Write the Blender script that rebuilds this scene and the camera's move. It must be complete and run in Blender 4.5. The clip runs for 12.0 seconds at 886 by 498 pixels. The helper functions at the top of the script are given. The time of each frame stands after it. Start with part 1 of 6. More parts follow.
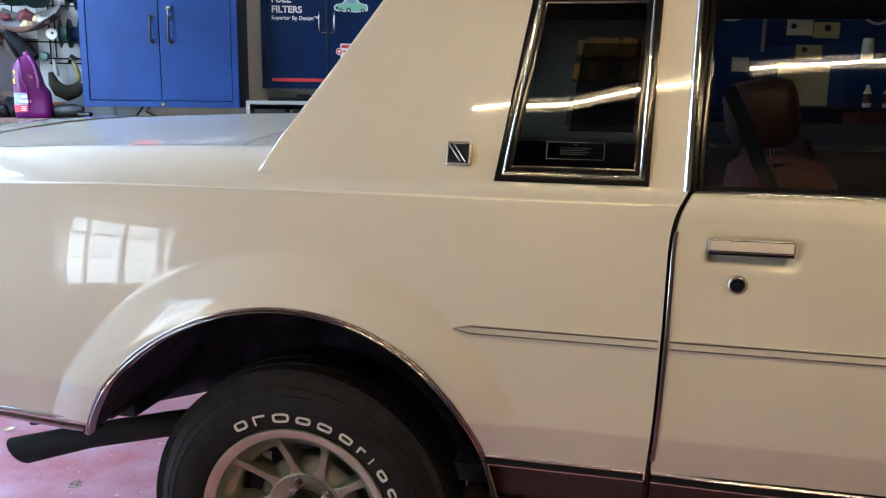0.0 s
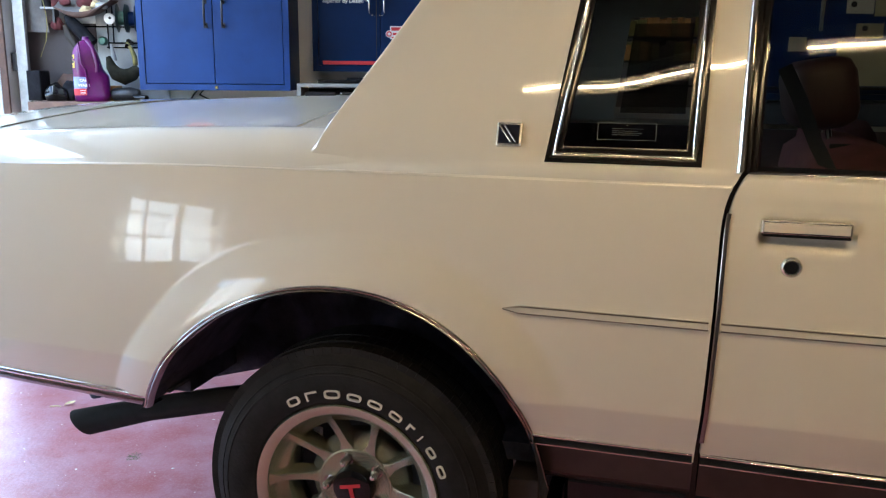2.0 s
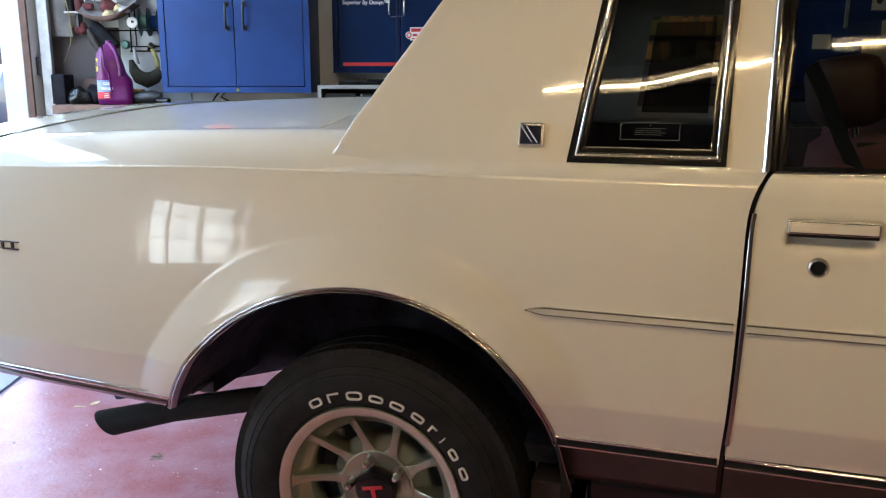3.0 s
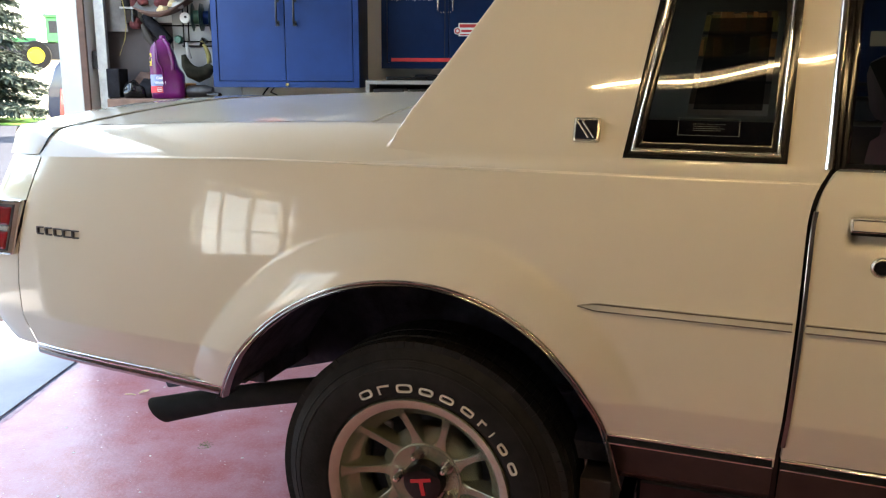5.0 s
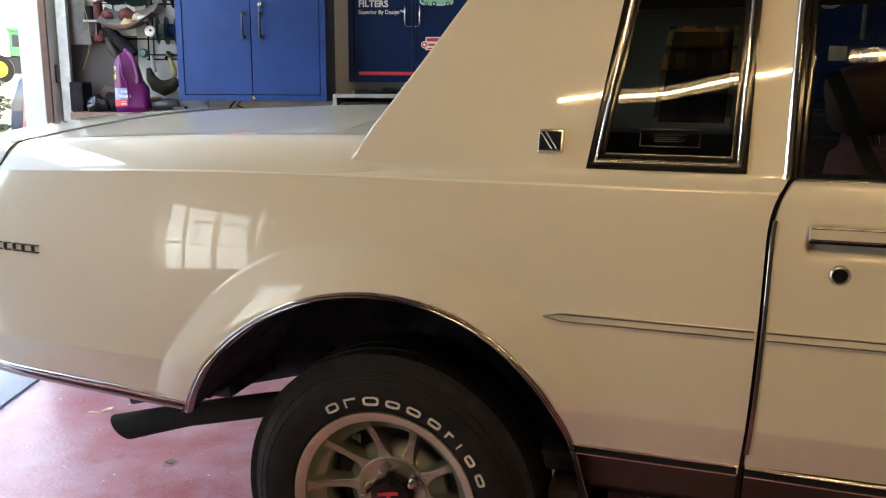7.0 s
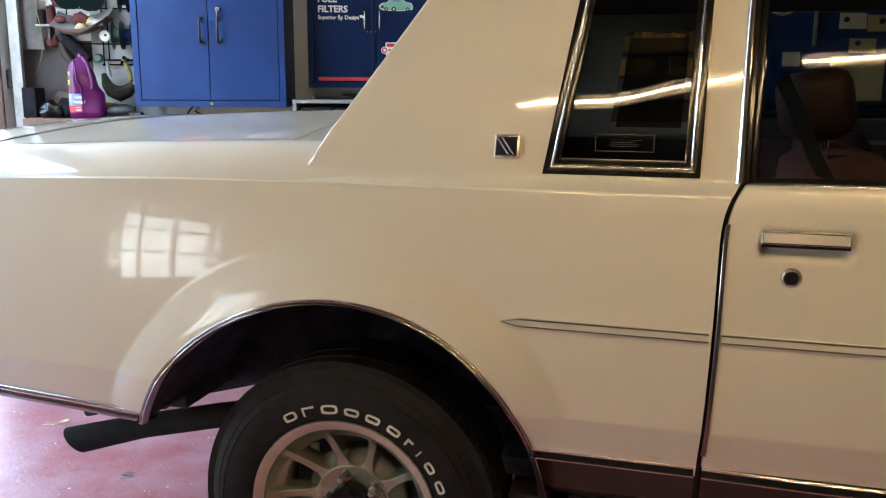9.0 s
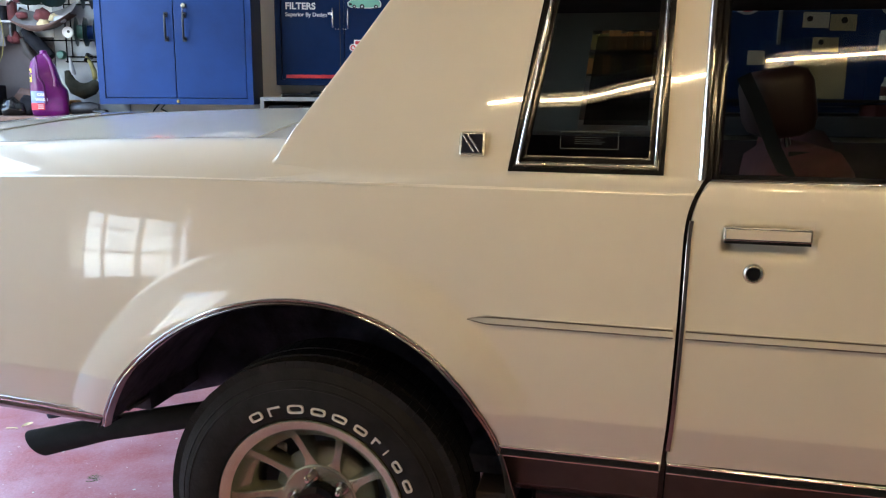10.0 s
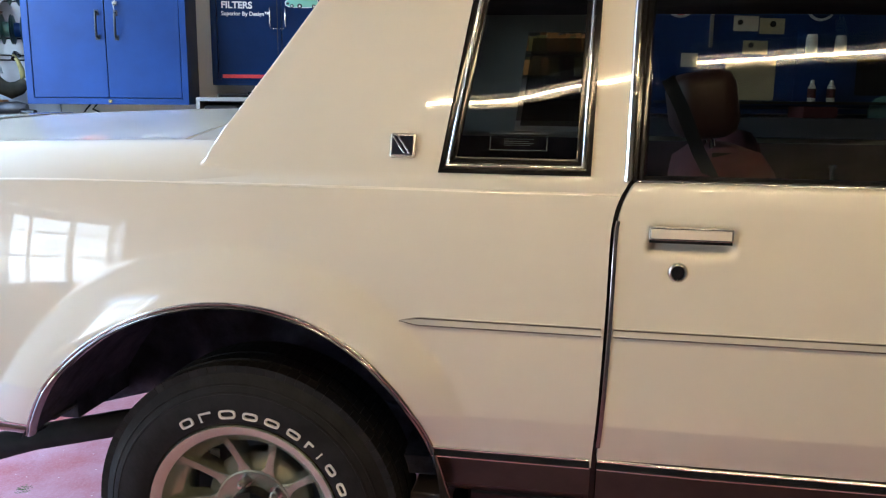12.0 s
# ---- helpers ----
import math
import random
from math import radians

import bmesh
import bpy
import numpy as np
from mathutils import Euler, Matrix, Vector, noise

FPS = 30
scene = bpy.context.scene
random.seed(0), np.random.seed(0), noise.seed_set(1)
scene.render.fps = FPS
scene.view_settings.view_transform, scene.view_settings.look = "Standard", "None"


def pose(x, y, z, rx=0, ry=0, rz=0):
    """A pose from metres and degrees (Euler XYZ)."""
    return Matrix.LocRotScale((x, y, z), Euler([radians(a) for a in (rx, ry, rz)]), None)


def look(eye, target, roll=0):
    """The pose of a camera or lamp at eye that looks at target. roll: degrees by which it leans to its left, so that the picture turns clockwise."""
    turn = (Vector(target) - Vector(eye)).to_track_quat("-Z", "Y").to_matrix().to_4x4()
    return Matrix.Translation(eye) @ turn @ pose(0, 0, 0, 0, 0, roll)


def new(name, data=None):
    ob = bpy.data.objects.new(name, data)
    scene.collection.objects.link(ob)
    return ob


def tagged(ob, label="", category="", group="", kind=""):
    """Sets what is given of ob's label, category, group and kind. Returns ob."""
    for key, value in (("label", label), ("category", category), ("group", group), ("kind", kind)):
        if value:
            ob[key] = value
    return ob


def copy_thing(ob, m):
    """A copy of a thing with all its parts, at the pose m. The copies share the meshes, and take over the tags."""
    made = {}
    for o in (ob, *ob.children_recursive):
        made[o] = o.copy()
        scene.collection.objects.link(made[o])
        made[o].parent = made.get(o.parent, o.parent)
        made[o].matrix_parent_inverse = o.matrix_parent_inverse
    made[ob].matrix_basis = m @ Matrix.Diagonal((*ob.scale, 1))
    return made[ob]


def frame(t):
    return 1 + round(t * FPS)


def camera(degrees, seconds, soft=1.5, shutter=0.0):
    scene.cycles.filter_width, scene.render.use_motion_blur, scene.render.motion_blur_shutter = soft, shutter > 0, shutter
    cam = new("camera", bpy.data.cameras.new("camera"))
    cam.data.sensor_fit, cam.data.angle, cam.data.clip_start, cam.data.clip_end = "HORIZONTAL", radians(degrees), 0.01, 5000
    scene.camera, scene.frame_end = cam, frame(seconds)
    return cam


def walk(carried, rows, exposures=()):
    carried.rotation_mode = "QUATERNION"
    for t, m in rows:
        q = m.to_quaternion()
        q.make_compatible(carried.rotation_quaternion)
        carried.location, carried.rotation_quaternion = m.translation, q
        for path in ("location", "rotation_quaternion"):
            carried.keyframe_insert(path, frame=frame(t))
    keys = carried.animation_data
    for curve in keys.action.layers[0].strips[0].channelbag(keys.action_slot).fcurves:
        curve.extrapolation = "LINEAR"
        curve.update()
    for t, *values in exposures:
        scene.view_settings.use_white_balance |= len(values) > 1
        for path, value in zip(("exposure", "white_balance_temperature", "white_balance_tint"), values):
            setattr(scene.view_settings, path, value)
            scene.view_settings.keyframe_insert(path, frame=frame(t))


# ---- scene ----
# the car stands at an angle in the garage: its own frame is turned by CAR_TURN against the walls
CAR_TURN = -18.0
cam = camera(56.20, 12.0, soft=1.2)
# seconds, eye in the car's frame, yaw, pitch, roll
ROWS = [
    (0, 0.6281, -1.4527, 1.4722, 12.398, -10.796, -0.779),
    (0.5, 0.6253, -1.4543, 1.4716, 13.037, -11.278, -0.955),
    (1, 0.6245, -1.4590, 1.4692, 13.938, -11.768, -0.978),
    (1.5, 0.6257, -1.4620, 1.4688, 14.824, -11.959, -0.843),
    (2, 0.6259, -1.4666, 1.4686, 15.646, -11.971, -0.497),
    (2.5, 0.6253, -1.4698, 1.4687, 16.500, -11.885, -0.130),
    (3, 0.6212, -1.4634, 1.4686, 16.953, -11.926, -0.056),
    (3.5, 0.6151, -1.4634, 1.4674, 17.567, -12.026, -0.217),
    (5.5, 0.5977, -1.4746, 1.4602, 20.112, -12.139, -0.299),
    (6, 0.5969, -1.4707, 1.4574, 19.586, -11.871, -0.295),
    (6.5, 0.6015, -1.4702, 1.4580, 18.665, -11.488, -0.175),
    (7, 0.6081, -1.4709, 1.4581, 17.769, -11.158, -0.345),
    (9, 0.6191, -1.4607, 1.4584, 15.274, -10.783, -0.314),
    (9.5, 0.6222, -1.4553, 1.4573, 14.510, -10.998, -0.297),
    (10, 0.6292, -1.4540, 1.4570, 13.326, -10.897, -0.383),
    (10.5, 0.6361, -1.4519, 1.4566, 12.055, -10.764, -0.394),
    (11, 0.6417, -1.4506, 1.4572, 11.167, -10.837, -0.579),
    (11.5, 0.6489, -1.4500, 1.4592, 10.375, -10.874, -0.727),
    (12, 0.6569, -1.4487, 1.4601, 9.602, -10.863, -0.577),
]
walk(cam, [(t, pose(0, 0, 0, 0, 0, CAR_TURN) @ pose(x, y, z, 90 + pitch, roll, yaw)) for t, x, y, z, yaw, pitch, roll in ROWS], exposures=[
    (0.0, 4.02, 6400, 10), (1.5, 3.91, 6480, 10), (2.5, 3.84, 6800, 10), (3.5, 3.81, 7050, 10), (5.5, 3.65, 8050, 11), (6.5, 3.65, 8150, 11),
    (7.0, 3.68, 8150, 11), (9.0, 3.87, 7350, 11), (10.5, 4.00, 6600, 10), (11.2, 4.13, 6350, 10), (12.0, 4.31, 6200, 10)])

# ---- light ----
world = bpy.data.worlds.new("world")
scene.world = world
world.use_nodes = True
wn = world.node_tree.nodes
sky = wn.new("ShaderNodeTexSky")
sky.sky_type, sky.sun_disc = "NISHITA", False
sky.sun_elevation, sky.sun_rotation = radians(48), radians(45)
sky.air_density, sky.dust_density = 1.0, 1.5
wn["Background"].inputs["Strength"].default_value = 0.15
world.node_tree.links.new(sky.outputs[0], wn["Background"].inputs[0])
sun_data = bpy.data.lights.new("sun", "SUN")
sun_data.energy, sun_data.angle, sun_data.color = 3.2, radians(0.6), (1.0, 0.95, 0.87)
sun = new("sun", sun_data)
sun.matrix_world = look((7, 7, 11), (0, 0, 0))

# the sky's light in the window's opening and in the upper part of the open doorway
def opening_light(name, u, v0, v1, z0, z1, dip, watts, color):
    d = bpy.data.lights.new(name, "AREA")
    d.shape, d.size, d.size_y = "RECTANGLE", v1 - v0, z1 - z0
    d.energy, d.color = watts, color
    new(name, d).matrix_world = pose(u, (v0 + v1) / 2, (z0 + z1) / 2, 90 - dip, 0, -90)
opening_light("window_light", -1.985, -1.41, -0.82, 0.87, 1.48, 0, 1.25, (0.80, 0.90, 1.0))
opening_light("doorway_light", -1.90, 0.25, 2.60, 2.12, 2.50, 18, 2.6, (0.58, 0.79, 1.0))

# ---- materials ----
def material(name, color, rough=0.5, metal=0.0, vary=0.0, scale=8.0, bump=0.0, bump_scale=60.0, coat=0.0, color2=None, coords="Object", rough_vary=0.0, spec=0.5, random_vary=0.0):
    m = bpy.data.materials.new(name)
    m.use_nodes = True
    nt = m.node_tree
    b = nt.nodes["Principled BSDF"]
    b.inputs["Base Color"].default_value = (*color, 1)
    b.inputs["Roughness"].default_value = rough
    b.inputs["Metallic"].default_value = metal
    b.inputs["Coat Weight"].default_value = coat
    b.inputs["Coat Roughness"].default_value = 0.018
    b.inputs["Coat IOR"].default_value = 1.62
    b.inputs["Specular IOR Level"].default_value = spec
    tc = nt.nodes.new("ShaderNodeTexCoord")
    if vary or color2:
        n = nt.nodes.new("ShaderNodeTexNoise")
        n.inputs["Scale"].default_value, n.inputs["Detail"].default_value, n.inputs["Roughness"].default_value = scale, 8, 0.62
        nt.links.new(tc.outputs[coords], n.inputs["Vector"])
        r = nt.nodes.new("ShaderNodeValToRGB")
        c2 = color2 or tuple(min(1, c * (1 + vary)) for c in color)
        c1 = color if color2 else tuple(c * (1 - vary) for c in color)
        r.color_ramp.elements[0].position, r.color_ramp.elements[1].position = 0.35, 0.65
        r.color_ramp.elements[0].color, r.color_ramp.elements[1].color = (*c1, 1), (*c2, 1)
        nt.links.new(n.outputs["Fac"], r.inputs["Fac"])
        out = r.outputs["Color"]
        if random_vary:
            oi = nt.nodes.new("ShaderNodeObjectInfo")
            mr = nt.nodes.new("ShaderNodeMapRange")
            mr.inputs["To Min"].default_value, mr.inputs["To Max"].default_value = 1 - random_vary, 1 + random_vary
            nt.links.new(oi.outputs["Random"], mr.inputs["Value"])
            hs = nt.nodes.new("ShaderNodeHueSaturation")
            nt.links.new(mr.outputs[0], hs.inputs["Value"])
            nt.links.new(out, hs.inputs["Color"])
            out = hs.outputs["Color"]
        nt.links.new(out, b.inputs["Base Color"])
        if rough_vary:
            mr = nt.nodes.new("ShaderNodeMapRange")
            mr.inputs["To Min"].default_value, mr.inputs["To Max"].default_value = rough - rough_vary, rough + rough_vary
            nt.links.new(n.outputs["Fac"], mr.inputs["Value"])
            nt.links.new(mr.outputs[0], b.inputs["Roughness"])
    if bump:
        n2 = nt.nodes.new("ShaderNodeTexNoise")
        n2.inputs["Scale"].default_value, n2.inputs["Detail"].default_value = bump_scale, 5
        nt.links.new(tc.outputs[coords], n2.inputs["Vector"])
        bp = nt.nodes.new("ShaderNodeBump")
        bp.inputs["Strength"].default_value, bp.inputs["Distance"].default_value = bump, 0.01
        nt.links.new(n2.outputs["Fac"], bp.inputs["Height"])
        nt.links.new(bp.outputs["Normal"], b.inputs["Normal"])
    return m


def glass_material(name, tint, gloss=0.01):
    m = bpy.data.materials.new(name)
    m.use_nodes = True
    nt = m.node_tree
    nt.nodes.remove(nt.nodes["Principled BSDF"])
    tr = nt.nodes.new("ShaderNodeBsdfTransparent")
    tr.inputs["Color"].default_value = (*tint, 1)
    gl = nt.nodes.new("ShaderNodeBsdfGlossy")
    gl.inputs["Roughness"].default_value = gloss
    fr = nt.nodes.new("ShaderNodeFresnel")
    fr.inputs["IOR"].default_value = 1.5
    mx = nt.nodes.new("ShaderNodeMixShader")
    nt.links.new(fr.outputs[0], mx.inputs[0])
    nt.links.new(tr.outputs[0], mx.inputs[1])
    nt.links.new(gl.outputs[0], mx.inputs[2])
    nt.links.new(mx.outputs[0], nt.nodes["Material Output"].inputs["Surface"])
    return m


def glow(name, color, strength):
    m = bpy.data.materials.new(name)
    m.use_nodes = True
    b = m.node_tree.nodes["Principled BSDF"]
    b.inputs["Base Color"].default_value = (*color, 1)
    b.inputs["Emission Color"].default_value = (*color, 1)
    b.inputs["Emission Strength"].default_value = strength
    return m


PAINT = material("cream car paint", (0.70, 0.645, 0.54), 0.36, vary=0.012, scale=2.5, coat=1.0, spec=0.25)
# sheen added to put a pale haze along the lid's far edge
SHEEN_PAINT = material("cream car paint with added pale sheen", (0.70, 0.645, 0.54), 0.36, vary=0.012, scale=2.5, coat=1.0, spec=0.25)
for key, val in (("Sheen Weight", 0.35), ("Sheen Roughness", 0.14), ("Coat Roughness", 0.05)):
    SHEEN_PAINT.node_tree.nodes["Principled BSDF"].inputs[key].default_value = val
# lighter, half-metallic copy of the body cream, for the crease's highlight
CREASE_GLINT = material("pale glint on the cream crease", (0.86, 0.80, 0.69), 0.35, 0.55, vary=0.02, scale=4, spec=1.0)
STRIP_CREAM = material("polished cream moulding", (0.88, 0.83, 0.72), 0.20, 0.5, vary=0.02, scale=4, spec=1.0)
CHROME = material("chrome", (0.78, 0.77, 0.75), 0.09, 1.0, vary=0.06, scale=20)
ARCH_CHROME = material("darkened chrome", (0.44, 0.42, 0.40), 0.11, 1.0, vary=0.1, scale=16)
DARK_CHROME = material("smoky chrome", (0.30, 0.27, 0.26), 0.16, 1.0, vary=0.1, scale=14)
BRUSHED = material("brown-grey rocker metal", (0.062, 0.044, 0.038), 0.24, 0.40, vary=0.12, scale=9, bump=0.02)
RIM_METAL = material("lathe-turned aluminium", (0.56, 0.565, 0.45), 0.24, 0.85, vary=0.06, scale=30)
ALU = material("cast aluminium", (0.37, 0.375, 0.29), 0.27, 0.75, vary=0.08, scale=30, bump=0.06, bump_scale=160)
ALU_TURNED = material("machined aluminium", (0.72, 0.71, 0.65), 0.22, 0.78, vary=0.05, scale=30)
RUBBER = material("tyre rubber", (0.016, 0.0152, 0.0150), 0.62, vary=0.25, scale=22, bump=0.12, bump_scale=140, spec=0.14)
TRIM_BLACK = material("black trim rubber", (0.0075, 0.007, 0.007), 0.12, spec=0.3)
LAMP_GREY = material("grey enamel batten", (0.25, 0.25, 0.25), 0.5)
CAP_BLACK = material("polished black cap", (0.006, 0.006, 0.007), 0.05)
NAVY_ENAMEL = material("blue-black enamel", (0.010, 0.012, 0.022), 0.55, spec=0.1)
GLOSS_BLACK = material("gloss black plastic", (0.008, 0.008, 0.009), 0.12, vary=0.2, scale=20)
UNDERSIDE = material("black undercoating", (0.070, 0.075, 0.098), 0.9, vary=0.4, scale=14, bump=0.35, bump_scale=50, spec=0.08)
EXHAUST = material("sooty black pipe", (0.007, 0.007, 0.008), 0.9, 0.0, vary=0.4, scale=18, bump=0.1)
WHITE_LETTER = material("raised white rubber", (0.66, 0.62, 0.55), 0.6, vary=0.08, scale=60)
RED_LENS = material("red tail lens", (0.27, 0.008, 0.016), 0.12, vary=0.15, scale=30, coat=1.0)
LAMP_DARK = material("dark lamp housing", (0.05, 0.05, 0.06), 0.3, vary=0.2, scale=30)
# headrest darker, seat redder: the light on the lower seat is put into colour
MAROON = material("seat maroon in a shaded tone", (0.032, 0.012, 0.014), 0.5, vary=0.2, scale=20, bump=0.08, bump_scale=160)
VELOUR = material("red velour", (0.085, 0.016, 0.022), 0.9, vary=0.25, scale=35, bump=0.2, bump_scale=200)
CABIN = material("dark red cabin lining", (0.060, 0.032, 0.034), 0.8, vary=0.3, scale=12)
BELT = material("black webbing", (0.004, 0.004, 0.0045), 0.8, vary=0.2, scale=60)
TINT = glass_material("tinted window glass", (0.55, 0.56, 0.53))
TINT_DARK = glass_material("dark tinted glass", (0.25, 0.26, 0.25))
CLEAR = glass_material("clear window glass", (0.62, 0.65, 0.66))

BLUE = material("blue enamelled steel", (0.004, 0.037, 0.165), 0.42, vary=0.22, scale=2.2, bump=0.03, bump_scale=90, rough_vary=0.12, spec=0.3)
NAVY = material("dark blue enamelled steel", (0.0015, 0.018, 0.075), 0.45, vary=0.18, scale=3, bump=0.02, bump_scale=90, spec=0.12)
DARK_METAL = material("dark steel", (0.04, 0.04, 0.045), 0.4, 0.7, vary=0.2, scale=30)
CHEST_STEEL = material("dull blue-grey steel", (0.085, 0.095, 0.115), 0.5, vary=0.2, scale=6)
BRASS = material("brass lock", (0.62, 0.50, 0.22), 0.25, 1.0, vary=0.1, scale=40)
# one white wall paint twice; the lighter copy carries extra light in its colour
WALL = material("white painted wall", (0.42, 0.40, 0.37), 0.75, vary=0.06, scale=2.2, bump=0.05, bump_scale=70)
WALL_LIT = material("white wall paint lightened as if lit", (0.80, 0.79, 0.77), 0.7, vary=0.05, scale=2.2, bump=0.05, bump_scale=70)
WALL_DARK = material("dark brown boards", (0.115, 0.105, 0.098), 0.7, vary=0.2, scale=6, bump=0.06)
WALL_TAN = material("tan plywood wall", (0.24, 0.21, 0.20), 0.8, vary=0.12, scale=3, bump=0.06)
HARDBOARD = material("grey-brown hardboard", (0.070, 0.058, 0.060), 0.8, vary=0.15, scale=5, bump=0.06)
DARK_WOOD = material("grimy wood", (0.035, 0.027, 0.023), 0.7, vary=0.3, scale=14, bump=0.1)
# canvas and white paint darkened to offset strong doorway light on the wall clutter
CANVAS = material("pale canvas in a darkened tone", (0.15, 0.14, 0.14), 0.85, vary=0.2, scale=12, bump=0.15, spec=0.1)
GREY_PAINT = material("white paint in a darkened tone", (0.30, 0.30, 0.29), 0.6, vary=0.1, scale=7)
LABEL_BLUE = material("printed blue label", (0.22, 0.28, 0.50), 0.5, vary=0.2, scale=40)
OLIVE_DARK = material("dark olive canvas", (0.030, 0.028, 0.020), 0.85, vary=0.4, scale=16, bump=0.3, spec=0.08)
JAMB_WHITE = material("white jamb paint", (0.5, 0.51, 0.50), 0.5, vary=0.06, scale=5)
STRAP = material("dull yellow strap", (0.22, 0.18, 0.05), 0.6, vary=0.25, scale=24)
CEILING = material("dark boarded ceiling", (0.066, 0.066, 0.068), 0.8, vary=0.05, scale=2)
WHITE_PAINT = material("white gloss paint", (0.80, 0.80, 0.79), 0.4, vary=0.03, scale=6)
WOOD_BROWN = material("stained brown wood", (0.09, 0.040, 0.026), 0.6, vary=0.25, scale=18)
GALV = material("galvanised steel", (0.34, 0.34, 0.34), 0.5, 0.4, vary=0.15, scale=26)
PLANK = material("worn bench wood", (0.19, 0.105, 0.075), 0.65, vary=0.25, scale=14, bump=0.08)
PAPER = material("paper", (0.72, 0.70, 0.62), 0.8, vary=0.05, scale=9)
PAPER_YELLOW = material("yellowed paper", (0.55, 0.50, 0.33), 0.8, vary=0.08, scale=9)
FAINT_INK = material("faint grey print", (0.13, 0.145, 0.125), 0.5)
WHITE_INK = material("white print", (0.80, 0.80, 0.80), 0.5)
RED_INK = material("red print", (0.60, 0.035, 0.05), 0.5)
GREEN_INK = material("mint print", (0.22, 0.55, 0.42), 0.5)
BLACK_INK = material("black print", (0.02, 0.02, 0.022), 0.5)
ORANGE = material("orange cardboard", (0.52, 0.24, 0.07), 0.7, vary=0.2, scale=30)
PURPLE = material("purple soap jug plastic", (0.11, 0.002, 0.088), 0.28, vary=0.35, scale=7, coat=0.25, spec=0.3)
YELLOW_TAPE = material("yellow plastic", (0.55, 0.40, 0.05), 0.5, vary=0.15, scale=20)
GREEN_PLASTIC = material("dark green plastic", (0.012, 0.075, 0.05), 0.4, vary=0.2, scale=25)
DARK_CLOTH = material("dark cloth", (0.016, 0.016, 0.019), 0.9, vary=0.35, scale=14, bump=0.3, spec=0.08)
LEATHER = material("worn brown leather", (0.085, 0.042, 0.030), 0.7, vary=0.25, scale=16)
DRY_LEAF = material("dry yellow leaf", (0.62, 0.50, 0.26), 0.7, vary=0.2, scale=60)
CREAM = material("cream sponge", (0.42, 0.32, 0.18), 0.85, vary=0.15, scale=20, bump=0.2)
TUBE = glow("lit fluorescent tube", (1.0, 0.74, 0.40), 15.0)
TRACTOR_GREEN = material("green machine paint", (0.05, 0.27, 0.09), 0.4, vary=0.08, scale=5)
WHEEL_YELLOW = material("yellow wheel paint", (0.75, 0.62, 0.03), 0.45, vary=0.06, scale=5)
NEEDLE = material("blue-green spruce needles", (0.036, 0.056, 0.046), 0.7, vary=0.35, scale=1.2, spec=0.2)
LEAF = material("summer leaves", (0.060, 0.105, 0.035), 0.7, vary=0.4, scale=0.5, spec=0.2)
BARK = material("spruce bark", (0.10, 0.07, 0.05), 0.9, vary=0.3, scale=20, bump=0.4)
LAWN = material("mown grass", (0.07, 0.17, 0.035), 0.9, vary=0.3, scale=3, bump=0.4, bump_scale=40, spec=0.1)
# dark blue tone puts the drive's shade into the asphalt colour
ASPHALT = material("asphalt in a blue shade tone", (0.030, 0.034, 0.046), 0.97, vary=0.12, scale=6, bump=0.2, bump_scale=120, spec=0.2)
APRON = material("pale concrete", (0.29, 0.295, 0.30), 0.8, vary=0.10, scale=2.5, bump=0.12, bump_scale=90)
NIGHT_BLUE = material("dark blue car enamel", (0.022, 0.028, 0.050), 0.3, vary=0.1, scale=3, coat=0.8)
PALE_GLASS = material("glass under bright sky", (0.03, 0.03, 0.03), 0.06, spec=1.0)
WORN_EDGE = material("scuffed pale floor edge", (0.42, 0.27, 0.28), 0.6, vary=0.3, scale=22, bump=0.15)
SIDING = material("white siding", (0.55, 0.56, 0.53), 0.6, vary=0.04, scale=3)
GRAVEL = material("dry pale ground", (0.40, 0.36, 0.27), 0.95, vary=0.15, scale=1.5, bump=0.2)


